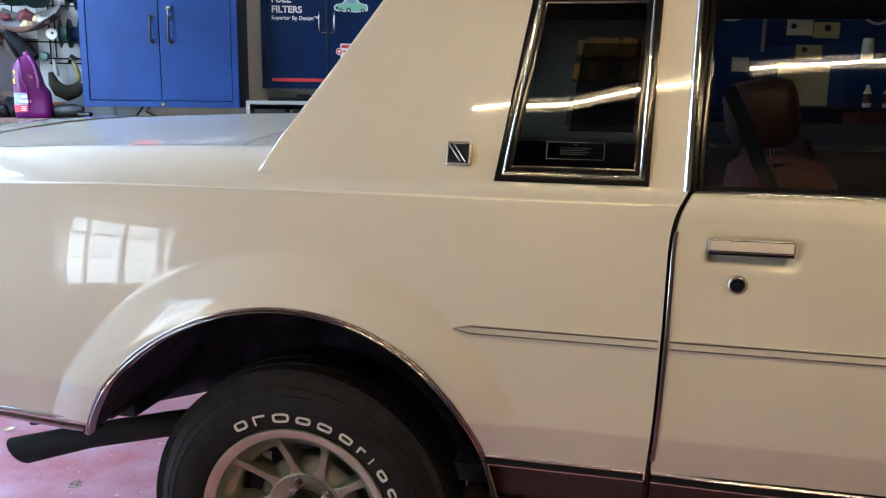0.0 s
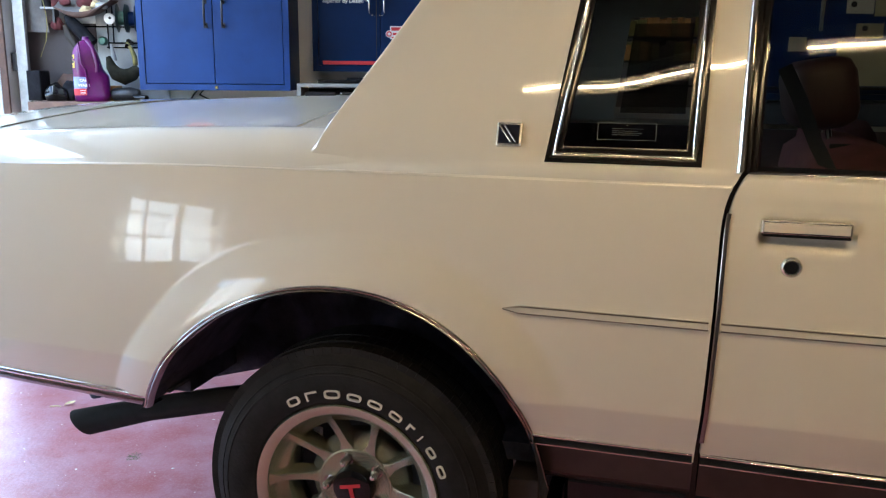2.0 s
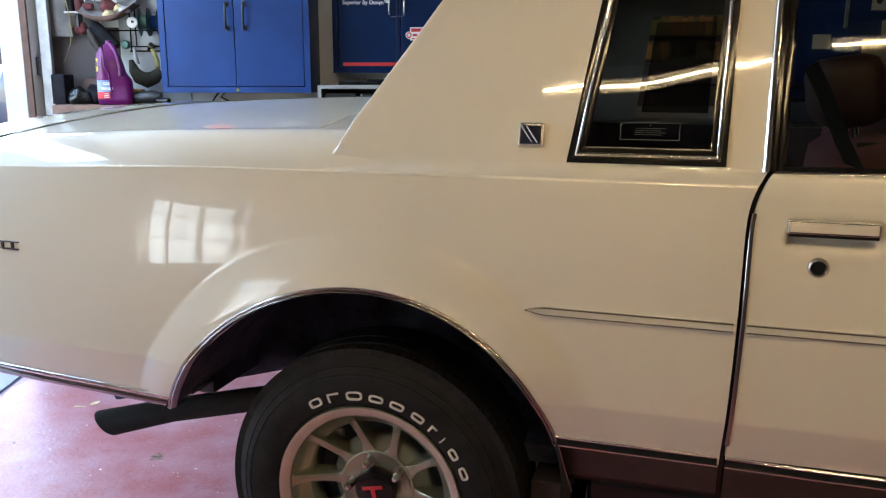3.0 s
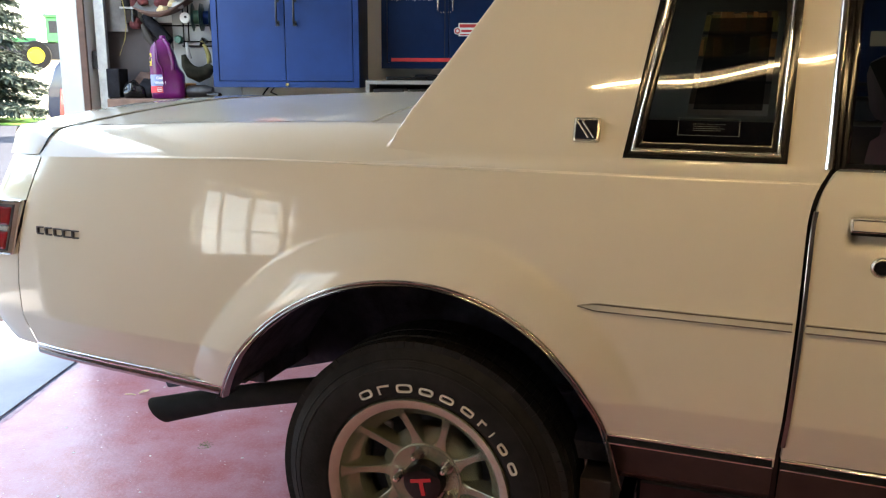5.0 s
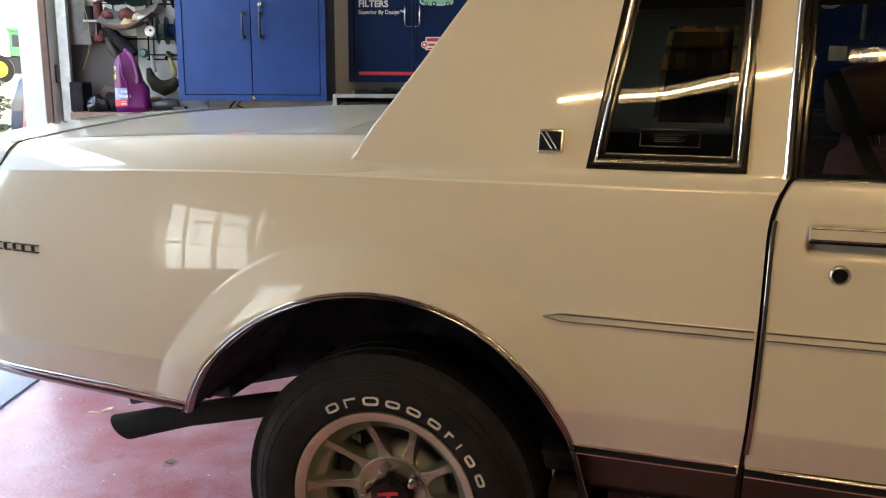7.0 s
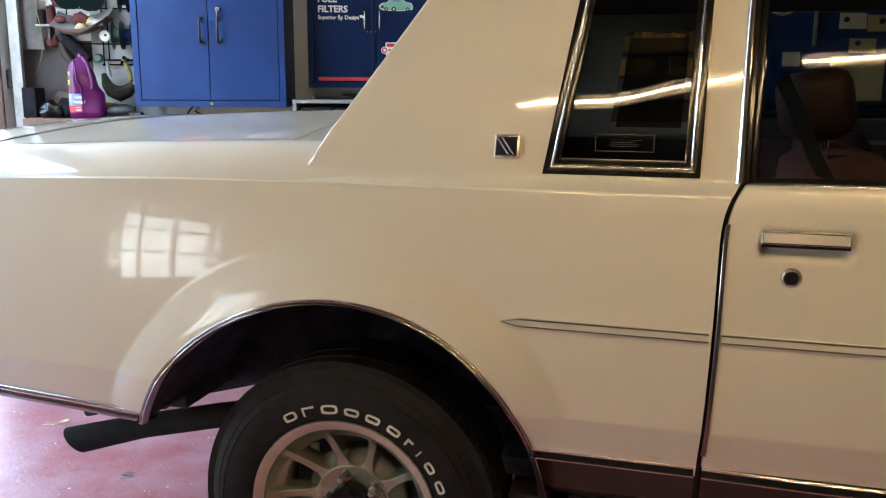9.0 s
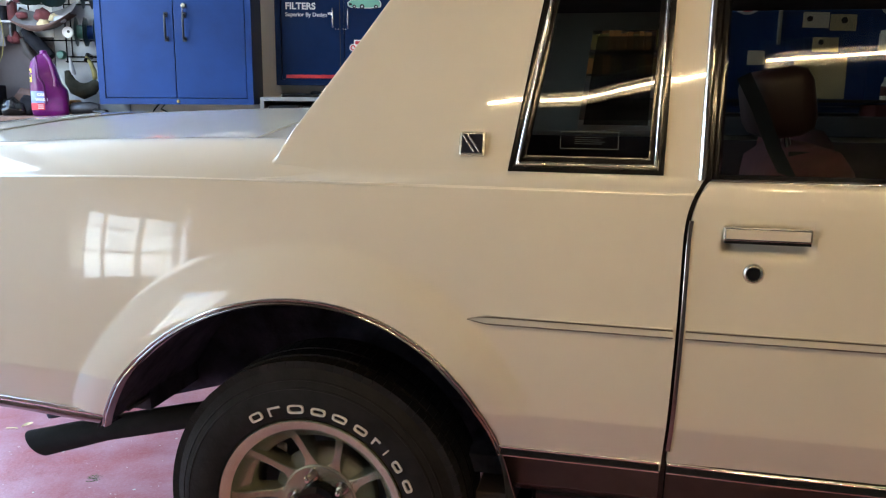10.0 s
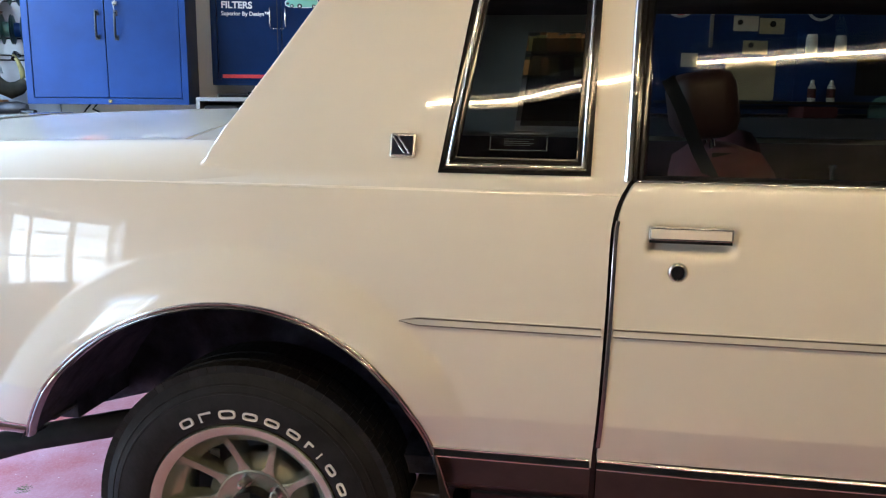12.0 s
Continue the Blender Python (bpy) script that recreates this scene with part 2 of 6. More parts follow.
def floor_material():
    """Red floor paint: dusted pale in clouds, scuffed down to raw red in patches, with fine pale specks and dark scratches."""
    m = material("worn red floor paint", (0.39, 0.095, 0.092), 0.36, bump=0.16, bump_scale=55, color2=(0.48, 0.235, 0.255), scale=4.6, rough_vary=0.14)
    nt = m.node_tree
    b = nt.nodes["Principled BSDF"]
    out = b.inputs["Base Color"].links[0].from_socket
    tc = nt.nodes.new("ShaderNodeTexCoord")
    for scale, stretch, detail, rough, lo, hi, color, most in (
            (7.0, (1, 1, 1), 9, 0.75, 0.56, 0.74, (0.33, 0.055, 0.050), 0.75),
            (95, (1, 1, 1), 6, 0.85, 0.50, 0.80, (0.58, 0.48, 0.51), 0.55),
            (30, (1, 1, 1), 9, 0.85, 0.60, 0.72, (0.66, 0.60, 0.62), 0.80),
            (16, (0.25, 3.2, 1), 8, 0.8, 0.66, 0.74, (0.20, 0.085, 0.085), 0.55)):
        mp = nt.nodes.new("ShaderNodeMapping")
        mp.inputs["Scale"].default_value, mp.inputs["Rotation"].default_value = stretch, (0, 0, 0.6)
        nt.links.new(tc.outputs["Object"], mp.inputs["Vector"])
        n = nt.nodes.new("ShaderNodeTexNoise")
        n.inputs["Scale"].default_value, n.inputs["Detail"].default_value, n.inputs["Roughness"].default_value = scale, detail, rough
        nt.links.new(mp.outputs[0], n.inputs["Vector"])
        mr = nt.nodes.new("ShaderNodeMapRange")
        mr.inputs["From Min"].default_value, mr.inputs["From Max"].default_value, mr.inputs["To Max"].default_value = lo, hi, most
        nt.links.new(n.outputs["Fac"], mr.inputs["Value"])
        mx = nt.nodes.new("ShaderNodeMixRGB")
        mx.inputs[2].default_value = (*color, 1)
        nt.links.new(mr.outputs[0], mx.inputs[0])
        nt.links.new(out, mx.inputs[1])
        out = mx.outputs[0]
    nt.links.new(out, b.inputs["Base Color"])
    return m


FLOOR = floor_material()

# ---- mesh helpers ----
def finish(bm, smooth=False, angle=None):
    bmesh.ops.recalc_face_normals(bm, faces=bm.faces[:])
    me = bpy.data.meshes.new("mesh")
    bm.to_mesh(me)
    bm.free()
    if smooth:
        for p in me.polygons:
            p.use_smooth = True
        if angle:
            me.set_sharp_from_angle(angle=radians(angle))
    return me


def part(name, bm, mat, parent=None, label="", smooth=False, angle=35):
    """Links a bmesh as one mesh object, under a thing or a part when one is given."""
    me = bm if isinstance(bm, bpy.types.Mesh) else finish(bm, smooth, angle)
    if mat and not me.materials:
        me.materials.append(mat)
    ob = new(name, me)
    if parent:
        ob.parent = parent
    if label:
        ob["label"] = label
    return ob


def thing(name, label, category, group="", kind="", m=None):
    ob = new(name)
    if m is not None:
        ob.matrix_world = m
    return tagged(ob, label, category, group, kind)


def add_box(bm, x0, y0, z0, x1, y1, z1, bevel=0.0, m=None):
    r = bmesh.ops.create_cube(bm, size=1)
    vs = r["verts"]
    for v in vs:
        v.co = Vector(((x0 + x1) / 2 + v.co.x * (x1 - x0), (y0 + y1) / 2 + v.co.y * (y1 - y0), (z0 + z1) / 2 + v.co.z * (z1 - z0)))
    if bevel:
        es = list({e for v in vs for e in v.link_edges})
        rb = bmesh.ops.bevel(bm, geom=es, offset=bevel, segments=2, affect="EDGES", profile=0.5)
        vs = list({v for f in rb["faces"] for v in f.verts} | {v for v in vs if v.is_valid})
    if m is not None:
        bmesh.ops.transform(bm, matrix=m, verts=[v for v in vs if v.is_valid])
    return bm


def box(x0, y0, z0, x1, y1, z1, bevel=0.0, m=None):
    return add_box(bmesh.new(), x0, y0, z0, x1, y1, z1, bevel, m)


def grid(rows, bm=None, close=False):
    """A sheet of quads through rows of points."""
    bm = bm or bmesh.new()
    vs = [[bm.verts.new(p) for p in r] for r in rows]
    for a, b in zip(vs, vs[1:]):
        n = len(a)
        for i in range(n if close else n - 1):
            bm.faces.new((a[i], a[(i + 1) % n], b[(i + 1) % n], b[i]))
    return bm


def lathe(profile, n=64, axis="y", bm=None, arc=None):
    """Turns (radius, height) pairs about an axis."""
    rows = []
    for r, h in profile:
        row = []
        for i in range(n):
            a = 2 * math.pi * i / n
            c, s = r * math.cos(a), r * math.sin(a)
            row.append((c, h, s) if axis == "y" else (c, s, h))
        rows.append(row)
    return grid(rows, bm, close=True)


def tube(points, radius, n=8, bm=None, caps=True, radii=None):
    bm = bm or bmesh.new()
    pts = [Vector(p) for p in points]
    rings = []
    for i, p in enumerate(pts):
        d = (pts[min(i + 1, len(pts) - 1)] - pts[max(i - 1, 0)]).normalized()
        up = Vector((0, 0, 1)) if abs(d.z) < 0.95 else Vector((1, 0, 0))
        a = d.cross(up).normalized()
        b = a.cross(d)
        r = radii[i] if radii else radius
        rings.append([bm.verts.new(p + r * (math.cos(2 * math.pi * k / n) * a + math.sin(2 * math.pi * k / n) * b)) for k in range(n)])
    for A, B in zip(rings, rings[1:]):
        for k in range(n):
            bm.faces.new((A[k], A[(k + 1) % n], B[(k + 1) % n], B[k]))
    if caps:
        bm.faces.new(rings[0]), bm.faces.new(rings[-1][::-1])
    return bm


def strip(points, section, bm=None):
    """Sweeps a (outward, up) section along points that run on the car's flank; outward is -y."""
    return grid([[(p[0], p[1] - o, p[2] + u) for o, u in section] for p in points], bm, close=False)


def text_part(name, body, size, m, mat, parent, depth=0.0012, bold=0.0):
    c = bpy.data.curves.new(name, "FONT")
    c.body, c.size, c.extrude, c.offset = body, size, depth, bold
    tmp = bpy.data.objects.new(name, c)
    scene.collection.objects.link(tmp)
    me = bpy.data.meshes.new_from_object(tmp.evaluated_get(bpy.context.evaluated_depsgraph_get()))
    bpy.data.objects.remove(tmp)
    me.materials.clear()
    me.materials.append(mat)
    ob = new(name, me)
    ob.parent = parent
    ob.matrix_local = m
    return ob


def ip(v, xs, ys):
    return float(np.interp(v, xs, ys))

# ---- the garage shell (x along the long wall, y towards it) ----
U0, U1, V0, V1, H = -1.86, 5.6, -2.35, 2.88, 2.78   # door wall, end wall, near wall, cabinet wall, ceiling
OPEN_V0, OPEN_V1, OPEN_H = 0.12, 2.71, 2.52
WIN = (-1.47, -0.62, 0.82, 1.62)
T = 0.10

tagged(part("floor", box(U0, V0 - 0.1, -0.12, U1 + 0.1, V1 + 0.1, 0), FLOOR), "red painted concrete garage floor, worn and dusty", "floor", kind="structure")
tagged(part("ceiling", box(U0 - T, V0 - T, H, U1 + T, V1 + T, H + 0.12), CEILING), "dark boarded garage ceiling", "ceiling", kind="structure")
tagged(part("wall_north", box(U0 - T, V1, -0.12, U1 + T, V1 + T, H), WALL_LIT), "off-white painted wall behind the tool cabinets", "wall", kind="structure")
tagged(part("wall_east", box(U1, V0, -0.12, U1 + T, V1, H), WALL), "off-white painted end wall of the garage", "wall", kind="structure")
tagged(part("wall_south", box(U0 - T, V0 - T, -0.12, U1 + T, V0, H), WALL_DARK), "dark brown boarded wall of the garage", "wall", kind="structure")
bm = box(U0 - T, V0, -0.12, U0, WIN[0], H)
add_box(bm, U0 - T, WIN[1], -0.12, U0, OPEN_V0, H)
add_box(bm, U0 - T, WIN[0], -0.12, U0, WIN[1], WIN[2])
add_box(bm, U0 - T, WIN[0], WIN[3], U0, WIN[1], H)
add_box(bm, U0 - T, OPEN_V1, -0.12, U0, V1, H)
add_box(bm, U0 - T, OPEN_V0, OPEN_H, U0, OPEN_V1, H)
tagged(part("wall_west", bm, WALL_LIT), "garage front wall with an open vehicle doorway and a window", "wall", kind="structure")

window = thing("window_1", "white-framed garage window of small panes", "window", kind="structure")
bm = bmesh.new()
for a, b, c, d in ((WIN[0], WIN[1], WIN[2], WIN[2] + 0.05), (WIN[0], WIN[1], WIN[3] - 0.05, WIN[3]), (WIN[0], WIN[0] + 0.05, WIN[2] + 0.05, WIN[3] - 0.05), (WIN[1] - 0.05, WIN[1], WIN[2] + 0.05, WIN[3] - 0.05)):
    add_box(bm, U0 - 0.10, a, c, U0 - 0.03, b, d)
part("window_frame", bm, WHITE_PAINT, window)
part("window_sill", box(U0 - 0.03, WIN[0] - 0.05, WIN[2] - 0.03, U0 + 0.05, WIN[1] + 0.05, WIN[2] - 0.002, 0.006), WHITE_PAINT, window)
gw, gh = (WIN[1] - WIN[0] - 0.1) / 3, (WIN[3] - WIN[2] - 0.1) / 3
for i in (1, 2):
    part("muntin", box(U0 - 0.085, WIN[0] + 0.05 + gw * i - 0.008, WIN[2] + 0.05, U0 - 0.055, WIN[0] + 0.05 + gw * i + 0.008, WIN[3] - 0.05), WHITE_PAINT, window)
    part("muntin", box(U0 - 0.083, WIN[0] + 0.05, WIN[2] + 0.05 + gh * i - 0.008, U0 - 0.057, WIN[1] - 0.05, WIN[2] + 0.05 + gh * i + 0.008), WHITE_PAINT, window)
for i in range(3):
    for j in range(3):
        p = part("pane", box(U0 - 0.072, WIN[0] + 0.05 + gw * i + 0.008, WIN[2] + 0.05 + gh * j + 0.008, U0 - 0.068, WIN[0] + 0.05 + gw * (i + 1) - 0.008, WIN[2] + 0.05 + gh * (j + 1) - 0.008), CLEAR, window)
        p.visible_shadow = False

# door lining, wood edge and the roller track of the overhead door
lining = thing("door_1", "white door lining with brown wooden edge, doorway standing open", "doorway", kind="structure")
part("jamb", box(U0 - T - 0.02, OPEN_V1 - 0.022, 0, U0 - 0.012, OPEN_V1 + 0.002, OPEN_H, 0.003), JAMB_WHITE, lining, "white painted jamb")
part("jamb", box(U0 - T - 0.02, OPEN_V0 - 0.002, 0, U0 - 0.012, OPEN_V0 + 0.022, OPEN_H, 0.003), JAMB_WHITE, lining, "white painted jamb")
part("head", box(U0 - T - 0.02, OPEN_V0 + 0.022, OPEN_H - 0.022, U0 - 0.012, OPEN_V1 - 0.022, OPEN_H + 0.002, 0.003), WHITE_PAINT, lining)
part("edge_board", box(U0 - 0.012, OPEN_V1 - 0.022, 0, U0 + 0.022, OPEN_V1 - 0.006, OPEN_H, 0.003), WOOD_BROWN, lining, "brown stained wooden edge board")
part("architrave", box(U0 - 0.002, OPEN_V1 - 0.006, 0, U0 + 0.020, OPEN_V1 + 0.078, OPEN_H, 0.002), WHITE_PAINT, lining, "dulled white board")
part("edge_board", box(U0 - 0.012, OPEN_V0 - 0.075, 0, U0 + 0.022, OPEN_V0 + 0.022, OPEN_H, 0.004), WOOD_BROWN, lining, "brown stained wooden edge board")
for v, s in ((OPEN_V1 + 0.035, 1), (OPEN_V0 - 0.035, -1)):
    track = thing("door_track", "galvanised steel roller track beside the garage doorway", "door track", "roller tracks")
    bm = box(U0 + 0.05, v, 0.02, U0 + 0.054, v + s * 0.05, OPEN_H + 0.1)
    add_box(bm, U0 + 0.054, v, 0.02, U0 + 0.10, v + s * 0.004, OPEN_H + 0.1)
    add_box(bm, U0 + 0.096, v + s * 0.004, 0.02, U0 + 0.10, v + s * 0.03, OPEN_H + 0.1)
    part("rail", bm, GALV, track)
    for z in (0.02, 1.02, 1.46, 1.95):
        part("bracket", box(U0 + 0.022, min(v, v + s * 0.06), z, U0 + 0.05, max(v, v + s * 0.06), z + 0.09, 0.002), DARK_METAL, track)
        for dz in (0.025, 0.065):
            bm = bmesh.new()
            bmesh.ops.create_cone(bm, cap_ends=True, segments=6, radius1=0.008, radius2=0.008, depth=0.02, matrix=pose(U0 + 0.06, v + s * 0.02, z + dz, 0, 90, 0))
            part("bolt", bm, DARK_METAL, track)

# the sectional door, open and drawn back under the ceiling
door_leaf = thing("overhead_door", "white sectional overhead door drawn back under the ceiling", "garage door")
for i in range(3):
    u = U0 + 0.16 + i * 0.56
    bm = box(u, OPEN_V0 + 0.01, OPEN_H + 0.10, u + 0.55, OPEN_V1 - 0.01, OPEN_H + 0.14, 0.004)
    part("door_section", bm, WHITE_PAINT, door_leaf)
for v in (OPEN_V0 - 0.02, OPEN_V1 + 0.02):
    part("ceiling_rail", box(U0 + 0.05, v - 0.012, OPEN_H + 0.07, U0 + 1.9, v + 0.012, OPEN_H + 0.11), GALV, door_leaf)

# ---- outdoors ----
tagged(part("pavement", box(-4.6, -3.2, -0.16, U0 - 0.042, 3.6, -0.012), APRON), "pale concrete apron in front of the garage", "apron", kind="structure")
tagged(part("trim_joint", box(U0 - 0.042, OPEN_V0 - 0.1, -0.1, U0, OPEN_V1 + 0.1, -0.018), UNDERSIDE), "dark joint between floor and apron", "joint", kind="structure")
rng = random.Random(31)
edge_rows = []
for k in range(81):
    v = OPEN_V0 + (OPEN_V1 - OPEN_V0) * k / 80
    edge_rows.append([(U0 + 0.002, v, 0.0022), (U0 + 0.020 + 0.030 * noise.noise(Vector((v * 13.0, 0.3, 0))) + rng.uniform(-0.010, 0.010), v, 0.0015)])
tagged(part("trim_worn_edge", grid(edge_rows), WORN_EDGE), "pale concrete showing through the paint at the floor's edge", "floor edge", kind="structure")
def land(x, y):
    """Flat round the garage, rising gently beyond the lawn."""
    return -0.17 + ip(math.hypot(min(0, x), max(0, y)), (0, 30, 43, 60, 300), (0, 0, 1.4, 1.7, 2.5))
axis = [-300, -150, -80, -60, -48, -40, -36, -33, -30, -27, -24, -21, -18, -15, -12, -9, -6, -3, 0]
ground_bm = grid([[(x, y, land(x, y)) for y in [-300, -100, -30] + [-a for a in axis[::-1]]] for x in axis + [10, 40, 300]])
tagged(part("ground", ground_bm, GRAVEL, None, "", True, 80), "dry pale open ground reaching the horizon", "ground", kind="structure")
tagged(part("road", box(-45.0, -40, -0.17, -4.6, 21.9, -0.14), ASPHALT), "asphalt drive coloured as if in blue shade", "drive", kind="structure")

# a belt of far trees to the south-west, as clumps of leaf sprays
verts, faces = [], []
rng = random.Random(77)
for k in range(70):
    x, y, h = -62 + rng.uniform(-6, 6), -70 + 1.5 * k + rng.uniform(-1, 1), rng.uniform(7, 11)
    for c in range(70):
        a, r, z = rng.uniform(0, 6.28), rng.uniform(0.3, 1.0), rng.uniform(0.12, 1.0)
        r *= 2.6 * math.sin(math.pi * min(0.97, 0.15 + 0.8 * z)) ** 0.6
        p = Vector((x + r * math.cos(a), y + r * math.sin(a), h * z))
        e = Vector((rng.uniform(-1, 1), rng.uniform(-1, 1), rng.uniform(-0.6, 0.6))) * 0.9
        f = Vector((rng.uniform(-0.6, 0.6), rng.uniform(-1, 1), rng.uniform(-1, 1))) * 0.8
        n = len(verts)
        verts += [tuple(p - e), tuple(p + f), tuple(p + e), tuple(p - f)]
        faces.append((n, n + 1, n + 2, n + 3))
me = bpy.data.meshes.new("woods")
me.from_pydata(verts, [], faces)
tagged(part("woods", me, LEAF), "belt of green trees beyond the drive", "woods", kind="stuff")

# white neighbouring house across the drive
house = thing("house", "white-sided neighbouring house with dark roof across the drive", "house", m=pose(-13.0, -9.5, -0.14))
wall = part("wall", box(-7.0, -5.5, 0, 0, 5.5, 2.9), SIDING, house, "white siding wall")
for k in range(14):
    part("siding_board", box(0.0, -5.5, 0.05 + 0.2 * k, 0.02, 5.5, 0.24 + 0.2 * k), SIDING, wall)
bm = bmesh.new()
vs = [bm.verts.new(p) for p in ((0.5, -5.9, 2.85), (0.5, 5.9, 2.85), (-3.5, 5.9, 4.9), (-3.5, -5.9, 4.9), (-7.5, 5.9, 2.85), (-7.5, -5.9, 2.85))]
for q in ((0, 1, 2, 3), (3, 2, 4, 5), (0, 3, 5), (1, 4, 2), (0, 5, 4, 1)):
    bm.faces.new([vs[i] for i in q])
part("roof", bm, ASPHALT, house, "dark shingle roof")
for y in (-3.2, 0.2, 3.4):
    wn_ = part("window", box(0.02, y - 0.55, 0.9, 0.06, y + 0.55, 2.2, 0.01), WHITE_PAINT, house)
    part("pane", box(0.055, y - 0.45, 1.0, 0.065, y + 0.45, 2.1), DARK_METAL, wn_)

def spruce(x, y, h, seed):
    """A spruce: tapered trunk, drooping limbs in whorls, each carrying many needle sprays."""
    rng = random.Random(seed)
    tree = thing("spruce_tree", "blue-green spruce with drooping needle branches on the lawn", "tree", m=pose(x, y, -0.1))
    part("trunk", tube([(0, 0, 0), (0.02, 0, h * 0.4), (0, 0.02, h * 0.97)], 0.1, 8, radii=[0.14, 0.09, 0.015]), BARK, tree)
    verts, faces = [], []
    z0 = 0.4
    while z0 < h * 0.97:
        z = z0
        reach = (1 - z / h) * h * 0.275 + 0.1
        n = 8 if z < h * 0.7 else 6
        a0 = rng.random() * 6.28
        for k in range(n):
            a = a0 + 6.28 * k / n + rng.uniform(-0.25, 0.25)
            L = reach * rng.uniform(0.7, 1.15)
            z = z0 + rng.uniform(-0.14, 0.14)
            pts = [Vector((math.cos(a) * L * s, math.sin(a) * L * s, z + L * (0.05 * s - 0.30 * s * s + 0.12 * s ** 3))) for s in (0, 0.3, 0.6, 0.85, 1.0)]
            part("limb", tube(pts, 0.02, 4, None, False, [0.022, 0.016, 0.011, 0.007, 0.004]), BARK, tree)
            m = int(34 + 80 * L)
            for i in range(m):
                s = (i + rng.random()) / m
                s = 0.15 + 0.85 * s
                j = min(3, int(s / 0.25))
                c = pts[0].lerp(pts[-1], s)
                c.z = z + L * (0.05 * s - 0.30 * s * s + 0.12 * s ** 3)
                side = rng.choice((-1, 1))
                b = a + side * rng.uniform(0.5, 1.1)
                l = rng.uniform(0.20, 0.44) * (1.25 - 0.5 * s) * min(1.0, 0.5 + L)
                d = Vector((math.cos(b), math.sin(b), rng.uniform(-0.9, 0.15))) * l
                w = Vector((-math.sin(b), math.cos(b), rng.uniform(-0.4, 0.4))) * 0.034
                for q in range(3):
                    o = d * (q / 3)
                    e = d * ((q + 1.3) / 3)
                    t = w * rng.uniform(0.7, 1.4)
                    up = Vector((0, 0, rng.uniform(0.01, 0.035)))
                    i0 = len(verts)
                    verts += [tuple(c + o), tuple(c + e * 0.8 + t + up), tuple(c + e), tuple(c + e * 0.8 - t + up * 0.4)]
                    faces.append((i0, i0 + 1, i0 + 2, i0 + 3))
        z0 += rng.uniform(0.30, 0.42) if z0 < 2.2 else rng.uniform(0.20, 0.30)
    me = bpy.data.meshes.new("crown")
    me.from_pydata(verts, [], faces)
    part("crown", me, NEEDLE, tree)
    return tree


# ---- the car ----
# its frame: x forward along the car, y inward from the near flank, origin under the rear axle's end, z from the floor
car = thing("car", "cream two-door coupe with chrome trim raised on a low lift", "car", m=pose(0, 0, 0, 0, 0, CAR_TURN))
W = 1.80                                   # the car's width
AXLE = 0.588                               # height of the hanging wheel's centre
FLANK = np.polyfit([0.66, 0.69, 0.74, 0.78, 0.82, 0.88, 0.95, 1.0, 1.04, 1.10, 1.15, 1.20, 1.25, 1.285], [0.030, 0.021, 0.012, 0.007, 0.004, 0.001, 0.0, 0.0, 0.001, 0.005, 0.010, 0.017, 0.0265, 0.035], 5)


def flank(x, z):
    y = float(np.polyval(FLANK, z))
    if z < 0.862:
        y += 0.30 * (0.862 - z)
    if x < -0.40:
        y += 0.05 * ((-0.40 - x) / 0.66) ** 1.7
    if x > 1.6:
        y += 0.03 * (x - 1.6) ** 2
    return y


def waist(x):
    """Height of the folded waist line, which falls a little towards the tail."""
    d = -0.40 - x
    return 1.278 - 0.0178 * (math.sqrt(d * d + 0.012) + d)


def upper(z):
    """The greenhouse's side: a small ledge over the waist, then leaning inward."""
    return ip(z, (1.278, 1.284, 1.297, 1.304, 1.72, 1.76), (0.033, 0.038, 0.055, 0.060, 0.195, 0.23))


REAR_Z, REAR_X = (0.70, 0.776, 0.851, 0.941, 1.019, 1.149, 1.268), (-1.03, -1.062, -1.068, -1.069, -1.060, -1.028, -0.982)
GAP_Z, GAP_X = (0.66, 0.80, 0.917, 1.0, 1.066, 1.176, 1.205, 1.225, 1.242, 1.257, 1.270, 1.282, 1.293, 1.305), (0.696, 0.700, 0.706, 0.709, 0.711, 0.7130, 0.7138, 0.7153, 0.7178, 0.7212, 0.7255, 0.7310, 0.7385, 0.7500)
ARCH = [(-0.467, 0.739), (-0.400, 0.842), (-0.325, 0.924), (-0.254, 0.981), (-0.174, 1.025), (-0.098, 1.049), (-0.025, 1.059), (0.045, 1.060), (0.126, 1.048), (0.204, 1.018), (0.270, 0.976), (0.313, 0.937), (0.357, 0.876), (0.382, 0.816), (0.401, 0.747), (0.412, 0.681), (0.416, 0.640)]
ARCH = [(0.62 + (x - 0.62) * 1.012, 1.463 + (z - 1.463) * 1.012) for x, z in ARCH]
AC = (-0.02, 0.62)
arch_ang = [math.atan2(z - AC[1], x - AC[0]) for x, z in ARCH][::-1]
arch_rad = [math.hypot(z - AC[1], x - AC[0]) for x, z in ARCH][::-1]
fine_a = np.linspace(arch_ang[0], arch_ang[-1], 90)
fine_r = np.polyval(np.polyfit(arch_ang, arch_rad, 7), fine_a)


def arch_r(a):
    return float(np.interp(a, fine_a, fine_r))


